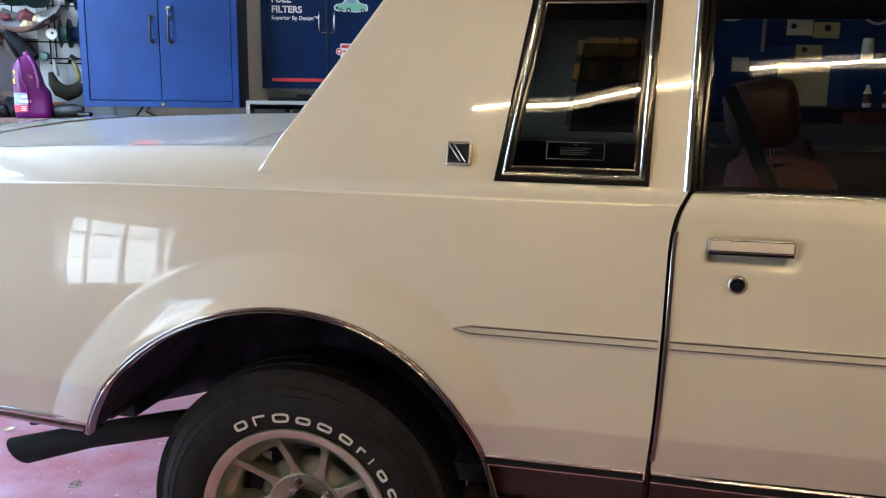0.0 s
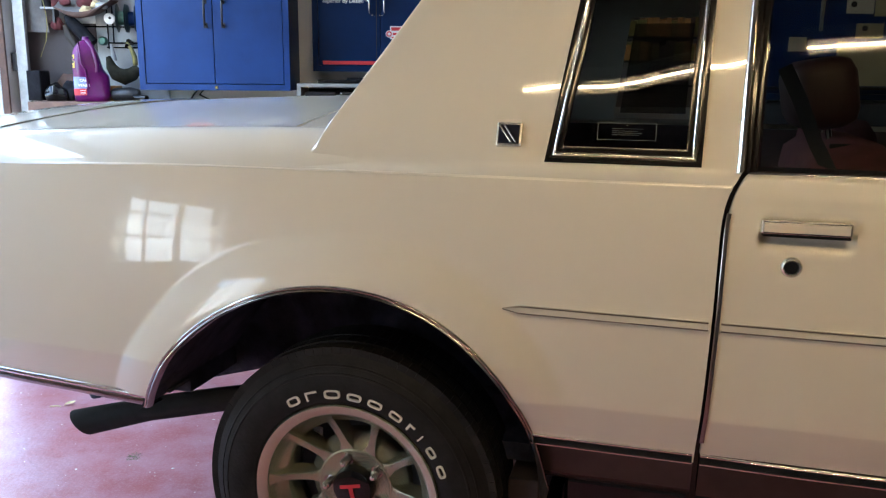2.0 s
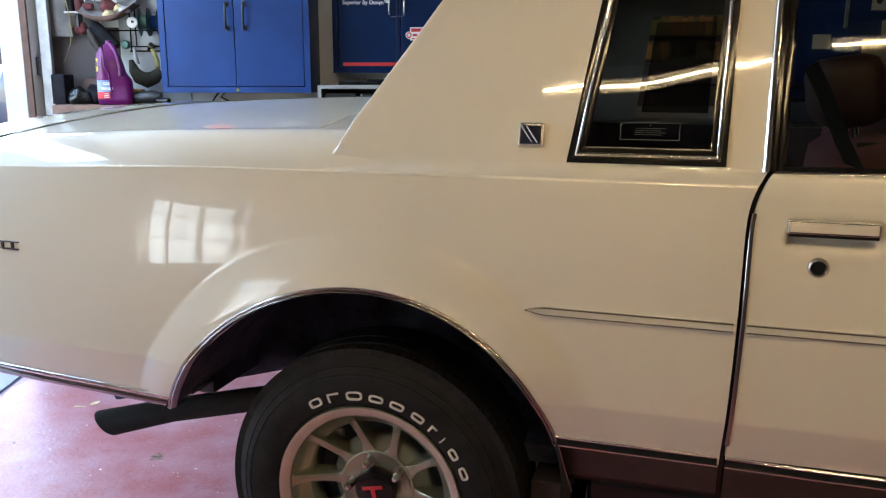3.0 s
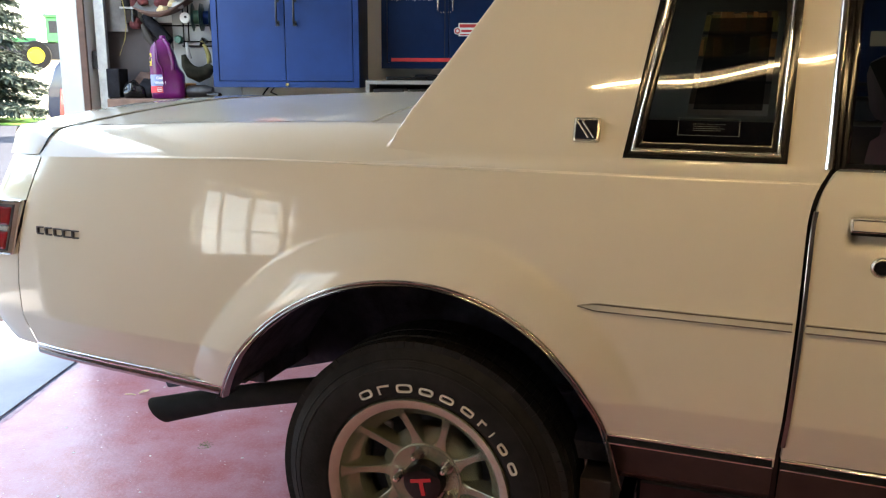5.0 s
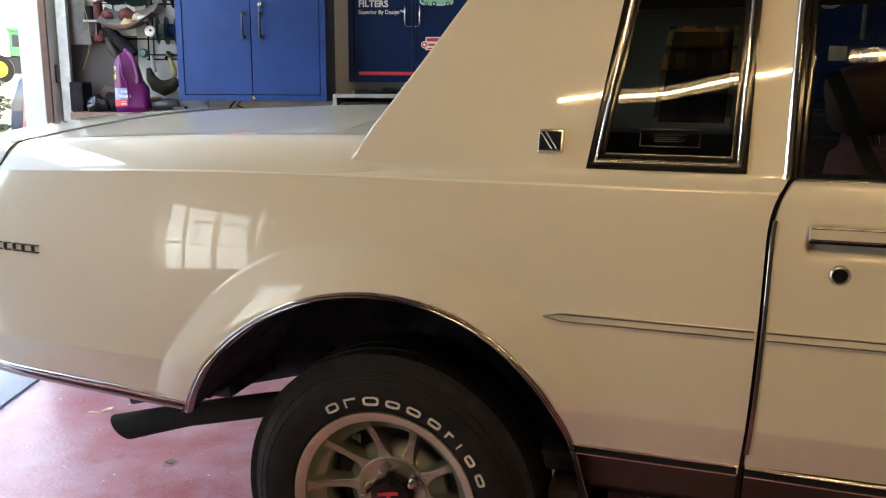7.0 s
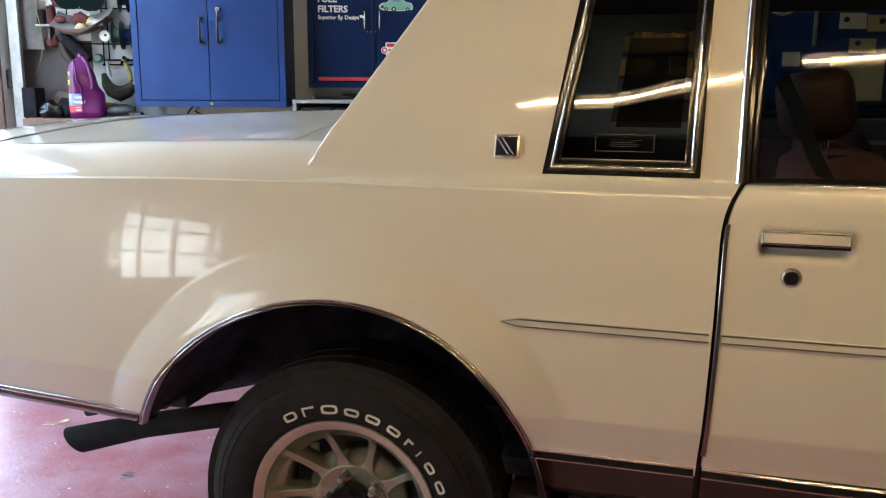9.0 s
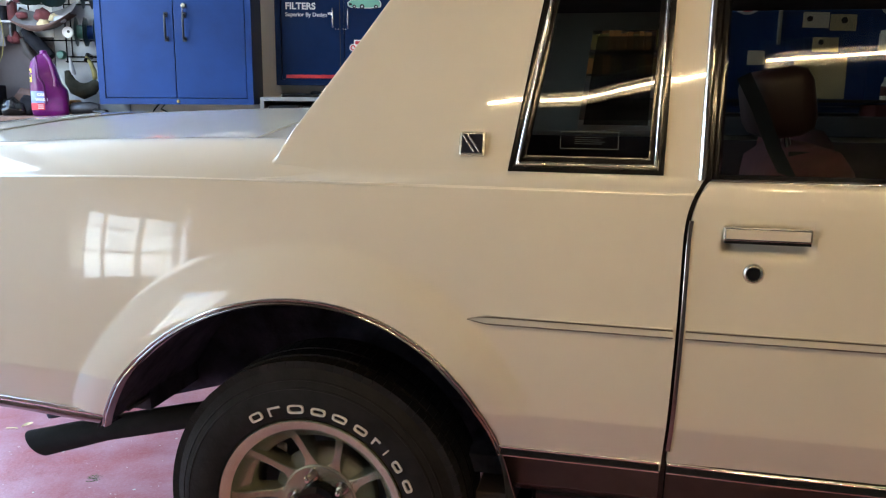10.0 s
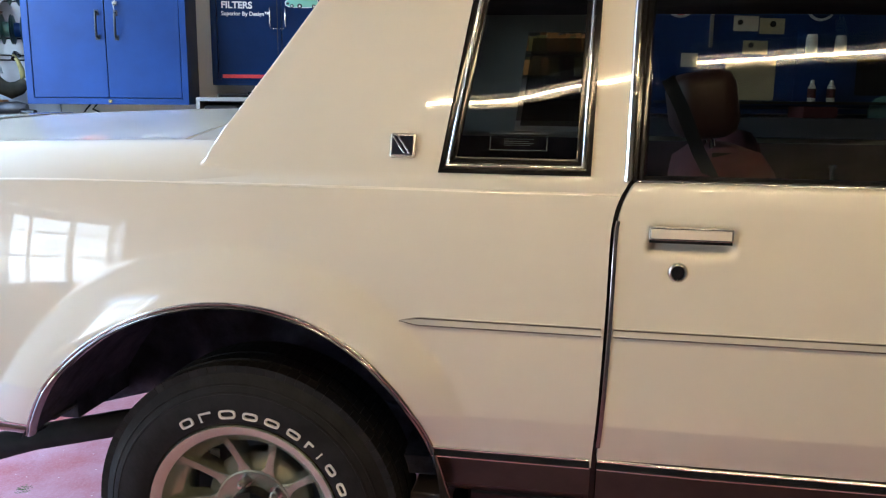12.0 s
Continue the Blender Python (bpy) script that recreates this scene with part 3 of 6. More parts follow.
def flare(x, z):
    """How far the wheel-arch flare stands out."""
    a = math.atan2(z - AC[1], x - AC[0])
    d = math.hypot(x - AC[0], z - AC[1]) - arch_r(max(min(a, arch_ang[-1]), arch_ang[0]))
    width = 0.085 + 0.02 * math.sin(a)
    k = max(0.0, min(1.0, 1 - d / width))
    side_fade = 1.0 if math.sin(a) > 0.65 else max(0.15, (math.sin(a) + 0.25) / 0.9)
    if x > 0:
        side_fade *= max(0.0, min(1.0, (z - 0.79) / 0.14))
    k = 1 - (1 - k) ** 1.6
    return (0.029 - 0.002 * max(0.0, min(1.0, (x + 0.15) / 0.2))) * side_fade * k


def skin(x, z):
    return flank(x, z) - flare(x, z)


# quarter panel below the waist, with the wheel opening
nx, zs = 280, list(np.arange(0.762, 0.855, 0.0062)) + [0.856, 0.8605, 0.8635, 0.868] + list(np.arange(0.874, 1.272, 0.0062)) + [1.274, 1.278]
bm = bmesh.new()
rows = []
for z in zs:
    a, b = ip(z, REAR_Z, REAR_X), ip(z, GAP_Z, GAP_X) - 0.004
    rows.append([(a + (b - a) * i / nx, z) for i in range(nx + 1)])
vs = []
for r in rows:
    line = []
    for x, z in r:
        a = math.atan2(z - AC[1], x - AC[0])
        d = math.hypot(x - AC[0], z - AC[1]) - arch_r(max(min(a, arch_ang[-1]), arch_ang[0]))
        if d < -0.013:
            line.append(None)
            continue
        if d < 0.006:
            k = arch_r(a)
            x, z = AC[0] + k * math.cos(a), AC[1] + k * math.sin(a)
        fall = (1.278 - waist(x)) * max(0.0, min(1.0, (z - 1.06) / 0.218))
        line.append(bm.verts.new((x, skin(x, z), z - fall)))
    vs.append(line)
for A, B in zip(vs, vs[1:]):
    for i in range(nx):
        q = [A[i], A[i + 1], B[i + 1], B[i]]
        if None not in q:
            bm.faces.new(q)
        elif sum(v is not None for v in q) == 3:
            bm.faces.new([v for v in q if v is not None])
quarter_mesh = finish(bm, True, 60)
quarter = part("quarter_panel", quarter_mesh, PAINT, car, "cream painted rear quarter panel")

# the brown-grey metal rocker ahead of the wheel
def rocker_rows(x0, x1, n):
    return [[(x0 + (x1 - x0) * i / n, flank(0.5, z) + 0.004 - flare(x0 + (x1 - x0) * i / n, z), z) for i in range(n + 1)] for z in (0.672, 0.69, 0.72, 0.75, 0.768)]
rows = [[(max(x, AC[0] + math.sqrt(max(0, arch_r(math.atan2(z - AC[1], 0.43)) ** 2 - (z - AC[1]) ** 2))), y, z) for x, y, z in r] for r in rocker_rows(0.39, 0.694, 24)]
rows.insert(0, [(x, y + 0.03, 0.662) for x, y, z in rows[0]])
rocker_mesh = finish(grid(rows), True, 50)
part("rocker_panel", rocker_mesh, BRUSHED, car, "brown-grey metal rocker panel")
door_rocker = finish(grid([[(x, y, z) for x, y, z in r] for r in rocker_rows(0.706, 1.95, 60)]), True, 50)

# chrome lip round the wheel opening
pts = []
for a in np.linspace(arch_ang[0], arch_ang[-1], 80):
    r = arch_r(a)
    pts.append((AC[0] + r * math.cos(a), AC[1] + r * math.sin(a)))
rows = []
for (x, z) in pts:
    a = math.atan2(z - AC[1], x - AC[0])
    row = []
    for dr, dy in ((0.0068, 0.001), (0.0068, -0.0025), (0.0045, -0.0050), (0.0018, -0.0044), (0.0006, -0.0024), (-0.0006, -0.0044), (-0.0036, -0.0052), (-0.0062, -0.002), (-0.0072, 0.002), (-0.008, 0.014)):
        r = arch_r(a) + dr
        X, Z = AC[0] + r * math.cos(a), AC[1] + r * math.sin(a)
        row.append((X, skin(x, z) + dy, Z))
    rows.append(row)
lip_mesh = finish(grid(rows), True, 60)
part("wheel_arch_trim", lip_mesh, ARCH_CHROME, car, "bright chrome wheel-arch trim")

# chrome sill behind the wheel
sill_pts = [(x, flank(x, 0.77), ip(x, (-1.06, -0.99, -0.665, -0.468), (0.772, 0.768, 0.764, 0.757))) for x in np.linspace(-1.06, -0.475, 24)]
lower_trim = part("lower_trim", strip(sill_pts, [(-0.004, 0.008), (0.003, 0.008), (0.0062, 0.0055), (0.0072, 0.002), (0.0066, -0.002), (0.004, -0.005)]), CHROME, car, "chrome strip along the lower edge", True, 60)
# the strip's lower face, in darker chrome to stand in for a dark reflection
part("darkened_face", strip(sill_pts, [(0.0040, -0.0052), (0.0050, -0.010), (0.0035, -0.018), (-0.002, -0.024), (-0.012, -0.028), (-0.06, -0.030)]), DARK_CHROME, lower_trim, "lower face of the strip, darkened for its reflection", True, 60)

# folded waist crease along the flank, its highlight painted in as a paler strip
part("waist_crease", strip([(x, flank(x, 1.278), waist(x) - 0.0005) for x in np.linspace(-0.982, 0.724, 90)], [(-0.0003, -0.0040), (0.0002, -0.0015), (-0.0002, 0.0005), (-0.0009, 0.0025), (-0.0018, 0.0042), (-0.0036, 0.0056), (-0.0065, 0.0064)]), CREASE_GLINT, car, "", True, 80)

# greenhouse side: sail panel with the quarter window's opening
EDGE_Z, EDGE_X = (1.278, 1.285, 1.297, 1.309, 1.338, 1.377, 1.421, 1.512, 1.597, 1.72, 1.76), (-0.16, -0.112, -0.086, -0.072, -0.060, -0.038, -0.006, 0.058, 0.116, 0.200, 0.235)
QZ0, QZ1 = 1.310, 1.665
def q_left(z): return ip(z, (1.310, 1.588, 1.665), (0.394, 0.435, 0.447))
def q_right(z): return ip(z, (1.310, 1.588, 1.665), (0.672, 0.680, 0.683))
def b_edge(z): return ip(z, (1.278, 1.282, 1.293, 1.305, 1.58, 1.76), (0.7245, 0.7270, 0.7345, 0.7410, 0.748, 0.756))
zs = [1.278, 1.282, 1.286, 1.291, 1.297, 1.301, 1.305, QZ0] + list(np.linspace(1.33, 1.645, 22)) + [QZ1] + [1.69, 1.71, 1.735, 1.76]
bm = bmesh.new()
lines = []
for z in zs:
    a, l, r, b = ip(z, EDGE_Z, EDGE_X), q_left(z), q_right(z), b_edge(z)
    xs = [a + 0.0035 * (i / 5) ** 1.5 for i in range(5)] + list(np.linspace(a + 0.0035, l, 24)) + list(np.linspace(l, r, 20))[1:] + list(np.linspace(r, b, 6))[1:]
    line = []
    for i, x in enumerate(xs):
        turn = max(0.0, 1 - (x - a) / 0.0035)
        bow = (z - 1.46) * 0.0045 * max(0.0, min(1.0, (0.737 - x) / 0.06)) if x > q_right(z) else 0.0
        line.append(bm.verts.new((x, upper(z) + 0.0018 * turn ** 2.2 + bow, z)))
    lines.append(line)
for j, (A, B) in enumerate(zip(lines, lines[1:])):
    for i in range(len(A) - 1):
        if QZ0 <= zs[j] < QZ1 - 1e-6 and 28 <= i < 47:
            continue
        bm.faces.new((A[i], A[i + 1], B[i + 1], B[i]))
# return of the pillar's rear edge
back = [bm.verts.new((l[0].co.x + 0.02, l[0].co.y + 0.09, l[0].co.z)) for l in lines]
for j in range(len(lines) - 1):
    bm.faces.new((lines[j][0], lines[j + 1][0], back[j + 1], back[j]))
sail_mesh = finish(bm, True, 30)
part("roof_pillar", sail_mesh, PAINT, car, "cream painted sail panel and centre pillar")


def ring_of(inset0, inset1, depth, mat, name, label, parent, bead=False):
    """A four-sided frame round the quarter window between two insets, flat or rounded like a bead."""
    bm = bmesh.new()
    loops = []
    w = inset1 - inset0
    section = [(inset0, 0.004), (inset0, -depth), (inset0 + 0.5 * w, -depth - 0.001), (inset1, -depth), (inset1, 0.02)]
    if bead:
        section = [(inset0, 0.004), (inset0, -depth * 0.6)] + [(inset0 + w * (0.5 - 0.5 * math.cos(a)), -depth * 0.6 - 0.0040 * math.sin(a)) for a in np.linspace(0.3, 2.84, 7)] + [(inset1, -depth * 0.6), (inset1, 0.02)]
    for ins, dep in section:
        z0, z1 = QZ0 + ins, QZ1 - ins
        pts = []
        for z in np.linspace(z0, z1, 14):
            pts.append((q_left(z) + ins, z))
        for z in np.linspace(z1, z0, 14):
            pts.append((q_right(z) - ins, z))
        loops.append([(x, upper(z) + dep, z) for x, z in pts])
    return part(name, grid(loops, bm, close=True), mat, parent, label, True, 60 if bead else 40)


quarter_window = part("quarter_window", grid([[(q_left(z) + 0.02 + (q_right(z) - q_left(z) - 0.04) * i / 24, upper(z) + 0.010 - 0.0001 * (1 - (i / 12 - 1) ** 2) + (z - 1.487) * 0.0064 * math.exp(-((i / 24 - 0.45) / 0.34) ** 2), z) for i in range(25)] for z in np.linspace(QZ0 + 0.02, QZ1 - 0.02, 16)]), TINT_DARK, car, "dark tinted quarter window glass", True, 80)
ring_of(0.0, 0.0115, 0.005, TRIM_BLACK, "outer_seal", "black rubber window seal", quarter_window)
ring_of(0.0118, 0.0178, 0.0062, CHROME, "bright_frame", "bright chrome window frame", quarter_window, True)
ring_of(0.0181, 0.028, -0.001, TRIM_BLACK, "inner_seal", "black inner seal", quarter_window)

# small printed notice on the quarter glass
def on_glass(x, z, off=0.004):
    s = (x - q_left(z) - 0.02) / (q_right(z) - q_left(z) - 0.04)
    return upper(z) + 0.0092 - 0.0001 * (1 - (2 * s - 1) ** 2) - off
notice = part("notice", box(0.486, 0, 1.352, 0.591, 0.0006, 1.3525), FAINT_INK, quarter_window, "thin-lined printed notice on the glass")
notice_mesh = notice.data
bm = bmesh.new()
def flat_bar(bm, x0, z0, x1, z1):
    v = [bm.verts.new((x, on_glass(x, z, 0.0015), z)) for x, z in ((x0, z0), (x1, z0), (x1, z1), (x0, z1))]
    bm.faces.new(v)
for a in ((0.486, 1.352, 0.591, 1.3529), (0.486, 1.3821, 0.591, 1.383), (0.486, 1.3529, 0.4869, 1.3821), (0.5901, 1.3529, 0.591, 1.3821), (0.512, 1.3722, 0.567, 1.3727), (0.5375, 1.3775, 0.5400, 1.3796), (0.512, 1.3680, 0.558, 1.3686), (0.512, 1.3645, 0.566, 1.3651), (0.512, 1.3610, 0.560, 1.3616)):
    flat_bar(bm, *a)
bm.to_mesh(notice_mesh)
bm.free()

# square badge with slanted bars
badge = part("badge", box(-0.025, -0.009, -0.0235, 0.025, 0.003, 0.0235, 0.0045), ALU_TURNED, car, "square chrome badge with slanted bars")
badge.location = (0.325, upper(1.356) - 0.001, 1.356)
badge.rotation_euler = (radians(-18), 0, 0)
part("field", box(-0.0195, -0.0098, -0.0182, 0.0195, -0.0086, 0.0174), NAVY_ENAMEL, badge, "blue-black enamel field")
for dx in (-0.0065, 0.0030):
    part("bar", box(-0.0017, -0.0125, -0.0195, 0.0017, -0.0096, 0.0195, 0.0006, m=Matrix.Translation((dx, 0, 0)) @ pose(0, 0, 0, 0, -36, 0)), CHROME, badge)

# ---- door ----
door = part("door", bmesh.new(), PAINT, car, "cream painted passenger door")
bm = bmesh.new()
nd = 150
# the door's top: a gently sloped ledge, then a tight turn in to the sill
DOOR_TOP_Z = [1.262, 1.266, 1.270, 1.273, 1.276, 1.280, 1.284, 1.288, 1.292, 1.2945, 1.2965, 1.2985, 1.3000, 1.3010, 1.3013]
DOOR_TOP_Y = [0.0, 0.0012, 0.0026, 0.0037, 0.0049, 0.00659, 0.00830, 0.01003, 0.01178, 0.0131, 0.0147, 0.0176, 0.0221, 0.0305, 0.0375]
zs = list(np.arange(0.785, 0.853, 0.009)) + [0.856, 0.8605, 0.8635, 0.868] + list(np.arange(0.877, 1.258, 0.009)) + list(DOOR_TOP_Z)
rows = []
for z in zs:
    a = ip(z, GAP_Z, GAP_X) + 0.006
    row = []
    for i in range(nd + 1):
        x = a + (1.95 - a) * (i / nd) ** 1.3
        y = flank(x, z)
        if z > 1.262:
            y = flank(x, 1.262) + ip(z, DOOR_TOP_Z, DOOR_TOP_Y)
        hx = max(0.0, min(1.0, (x - 0.772) / 0.010, (0.926 - x) / 0.010))
        hz = max(0.0, min(1.0, (z - 1.180) / 0.014, (1.231 - z) / 0.010))
        y += 0.016 * hx * hz
        lk = max(0.0, 1 - math.hypot(x - 0.828, z - 1.151) / 0.024)
        y += 0.004 * min(1.0, lk * 3)
        row.append((x, y, z))
    row.insert(0, (row[0][0] - 0.002, row[0][1] + 0.02, z))
    rows.append(row)
grid(rows, bm)
bmesh.ops.recalc_face_normals(bm, faces=bm.faces[:])
bm.to_mesh(door.data)
bm.free()
for p in door.data.polygons:
    p.use_smooth = True
door.data.set_sharp_from_angle(angle=radians(50))
part("door_rocker", door_rocker, BRUSHED, door, "brown-grey metal lower door edge")

hy = flank(0.85, 1.21)
handle = part("door_handle", box(0.7745, hy - 0.0130, 1.2075, 0.9165, hy + 0.004, 1.2315, 0.003), ALU_TURNED, door, "chrome pull handle with cream insert")
# solid black bar drawn in as the shade below the handle
part("shadow_bar", box(0.776, hy - 0.0120, 1.2030, 0.915, hy + 0.010, 1.2080, 0.001), TRIM_BLACK, handle, "black bar for the shade under the handle")
part("insert", box(0.7785, hy - 0.0142, 1.2115, 0.9125, hy - 0.0128, 1.2275, 0.0004), PAINT, handle, "cream painted insert")
for z0 in (1.2098, 1.2288):
    part("dark_line", box(0.778, hy - 0.0134, z0 - 0.0005, 0.913, hy - 0.0128, z0 + 0.0005), GLOSS_BLACK, handle)
lock = part("door_lock", lathe([(0.0, -0.0035), (0.0105, -0.0035), (0.0118, -0.001), (0.0118, 0.01)], 32), GLOSS_BLACK, door, "round key lock with chrome rim", True, 40)
lock.location = (0.828, flank(0.828, 1.151) + 0.003, 1.151)
part("rim", lathe([(0.0118, 0.004), (0.0121, -0.004), (0.0135, -0.0058), (0.0155, -0.0048), (0.0178, -0.001), (0.0182, 0.006)], 32), ALU_TURNED, lock, "chrome rim", True, 40)

# chrome edge guard at the door's shut line, dark gap behind it
zg = np.linspace(0.775, 1.262, 40)
part("edge_guard", grid([[(ip(z, GAP_Z, GAP_X) + 0.0045 + dx, flank(0.71, z) + dy, z) for dx, dy in ((-0.003, 0.012), (-0.003, -0.002), (0.0, -0.004), (0.0045, -0.003), (0.0045, 0.002))] for z in zg if z < 1.24 and z > 0.80]), DARK_CHROME, door, "smoky chrome door edge guard", True, 50)
zg = np.linspace(0.66, 1.305, 50)
part("shut_gap", grid([[(ip(z, GAP_Z, GAP_X) - 0.008, ip(z, (0.66, 0.80, 0.862, 0.95, 1.25, 1.279, 1.29, 1.305), (0.09, 0.028, 0.004, 0.002, 0.028, 0.036, 0.046, 0.066)) + 0.006, z), (ip(z, GAP_Z, GAP_X) + 0.012, ip(z, (0.66, 0.80, 0.862, 0.95, 1.25, 1.279, 1.29, 1.305), (0.09, 0.028, 0.004, 0.002, 0.028, 0.036, 0.046, 0.066)) + 0.008, z)] for z in zg]), TRIM_BLACK, car, "dark shut line of the door")

# rub strips along the flank
def rub_strip(x0, x1, taper, parent):
    pts = [(x, flank(x, 1.041), ip(x, (0.33, 0.70, 1.95), (1.041, 1.0388, 1.0375))) for x in np.linspace(x0, x1, 40)]
    sec = [(-0.002, -0.0085), (0.002, -0.0085), (0.0055, -0.0065), (0.0062, -0.0054), (0.0078, -0.0046), (0.0074, -0.0030), (0.0036, 0.0046), (0.0034, 0.0054), (0.0055, 0.0065), (0.002, 0.0085), (-0.002, 0.0085)]
    bm = bmesh.new()
    rows = []
    for x, y, z in pts:
        k = min(1.0, 0.06 + (x - x0) / 0.035) if taper else 1.0
        rows.append([(x, y - o * (0.3 + 0.7 * k), z + u * k) for o, u in sec])
    ob = part("rub_strip", grid(rows, bm), STRIP_CREAM, parent, "cream rub strip with chrome edges", True, 40)
    for s in (1, -1):
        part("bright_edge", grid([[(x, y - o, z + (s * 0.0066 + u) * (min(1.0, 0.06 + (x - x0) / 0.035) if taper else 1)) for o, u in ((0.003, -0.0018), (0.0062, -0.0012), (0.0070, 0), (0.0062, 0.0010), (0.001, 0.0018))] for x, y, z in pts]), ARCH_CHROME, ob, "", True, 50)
    return ob
rub_strip(0.334, 0.701, True, car)
rub_strip(0.722, 1.95, False, door)

# bright strips along the rocker's top
def rocker_strip(x0, x1, parent):
    pts = [(x, skin(min(x, 1.6), 0.777), ip(x, (0.39, 0.69, 0.87, 1.95), (0.776, 0.775, 0.772, 0.770))) for x in np.linspace(x0, x1, 30)]
    ob = part("rocker_strip", strip(pts, [(-0.002, -0.011), (0.003, -0.011), (0.004, -0.008), (0.0015, -0.004), (0.0015, 0.003), (0.0055, 0.0055), (0.006, 0.008), (0.003, 0.010), (-0.002, 0.010)]), GLOSS_BLACK, parent, "dark chrome strip with bright edges", True, 45)
    part("bright_edge", strip(pts, [(0.001, 0.0045), (0.0062, 0.0055), (0.0068, 0.0075), (0.005, 0.0098), (-0.001, 0.0105)]), CHROME, ob, "", True, 50)
    part("bright_edge", strip(pts, [(0.000, -0.0125), (0.0045, -0.0118), (0.005, -0.0095), (0.001, -0.008)]), CHROME, ob, "", True, 50)
rocker_strip(0.392, 0.692, car)
rocker_strip(0.706, 1.95, door)

# centre pillar's bright edge and the door glass with its frame
zp = np.linspace(1.3042, 1.75, 30)
part("pillar_trim", grid([[(b_edge(z) + dx, upper(z) + dy, z) for dx, dy in ((-0.010, 0.0), (-0.009, -0.005), (-0.004, -0.008), (0.001, -0.006), (0.002, 0.004), (0.008, 0.006), (0.008, 0.02))] for z in zp]), CHROME, car, "bright chrome pillar trim", True, 50)
part("door_seal", grid([[(b_edge(z) + dx, upper(z) + dy, z) for dx, dy in ((0.003, 0.006), (0.006, -0.001), (0.012, -0.002), (0.014, 0.004), (0.017, 0.002), (0.024, 0.002), (0.026, 0.010), (0.030, 0.020), (0.030, 0.05))] for z in zp]), TRIM_BLACK, door, "black rubber window channel", True, 50)
door_glass = part("door_glass", grid([[(0.765 + 1.0 * i / 20, 0.0815 + 0.325 * (z - 1.30), z) for i in range(21)] for z in np.linspace(1.30, 1.72, 14)]), TINT, door, "tinted door window glass", True, 80)
pts = [(x, 0.066, 1.302) for x in np.linspace(0.752, 1.95, 20)]
part("window_sill_trim", strip(pts, [(0.002, -0.006), (0.0052, -0.0035), (0.0064, -0.0005), (0.0056, 0.0020), (0.0030, 0.0038), (-0.001, 0.0044), (-0.006, 0.0045)]), CHROME, door, "bright sill trim", True, 50)
part("window_wiper_seal", strip(pts, [(-0.004, 0.004), (-0.004, 0.011), (-0.010, 0.012), (-0.018, 0.010)]), TRIM_BLACK, door, "black sill seal", True, 50)

# ---- rear deck ----
LID_X1, LID_Y = -0.145, 0.150
def deck_edge(x): return ip(x, (-1.17, -1.03, -0.85, -0.7, -0.5, -0.2, 0.2), (1.3165, 1.3225, 1.3315, 1.3387, 1.3472, 1.3555, 1.358))
def deck_z(x, y):
    """Height of the deck: rounded shoulder from the waist crease, then a flat, slightly crowned lid."""
    y = min(y, W - y)
    ze = deck_edge(x)
    if y >= LID_Y:
        return ze + 0.048 * (1 - ((0.9 - y) / (0.9 - LID_Y)) ** 2)
    y0 = flank(x, 1.278) - 0.0005
    s = max(0.0, min(1.0, (y - y0) / (LID_Y - y0)))
    p = 2.1 + 0.4 * max(0.0, min(1.0, (-0.30 - x) / 0.64))      # a little boxier towards the tail
    zw = waist(x)
    return zw + (ze - zw) * (1 - (1 - s) ** p) + 0.004 * s * s - 0.004 * s
def seam_x(y, z=2.0):
    """Where the lid and shoulder end and the tail cap begins: by height on its upright side, by the distance inward above."""
    if z < 1.318:
        return ip(z, (1.255, 1.2622, 1.279, 1.3074, 1.318), (-0.992, -0.988, -0.980, -0.9725, -0.964))
    return ip(min(y, W - y), (0.118, 0.130, 0.15, 0.20, 0.40, 0.9), (-0.964, -0.9495, -0.943, -0.938, -0.921, -0.920))
xs = list(np.linspace(-0.992, -0.88, 30)) + list(np.linspace(-0.87, 0.14, 60))
rows = []
for x in xs:
    y0 = flank(x, 1.278) - 0.0005
    sink = 0.010 * max(0.0, min(1.0, (x + 0.10) / 0.18))
    row = []
    for i in range(21):
        y = y0 + (LID_Y - 0.0015 - y0) * (i / 20) ** 1.5
        xx = max(x, seam_x(y, deck_z(x, y)))
        row.append((xx, y + sink, deck_z(xx, y)))
    row.append((row[-1][0], LID_Y - 0.001, row[-1][2] - 0.015))
    rows.append(row)
shoulder_mesh = finish(grid(rows), True, 60)
part("deck_shoulder", shoulder_mesh, PAINT, car, "cream painted shoulder beside the boot lid")
# the pillar's foot runs out softly into the shoulder
rows = []
for z in np.linspace(1.284, 1.350, 24):
    xe = ip(z, EDGE_Z, EDGE_X)
    y0 = flank(xe, 1.278)
    q = (z - 1.284) / 0.066
    sh = y0 + (LID_Y - y0) * (1 - (1 - min(0.995, (z - 1.278) / (deck_edge(xe) - 1.278))) ** (1 / 2.1))
    deep = min(0.014, max(0.0, sh - upper(z) + 0.003)) * ip(z, (1.330, 1.350), (1.0, 0.2))
    wd = ip(z, (1.284, 1.300, 1.318, 1.335, 1.350), (0.006, 0.014, 0.012, 0.005, 0.0005))
    row = [(xe + 0.05 * (1 - q) + 0.004, upper(z) - 0.0001, z)]
    for i in range(17):
        u = i / 16
        row.append((xe + 0.006 * (1 - q) - wd * u, upper(z) - 0.0008 * (1 - q) + deep * u * u * (1.5 - 0.5 * u), z))
    rows.append(row)
part("pillar_foot", grid(rows), PAINT, car, "", True, 80)
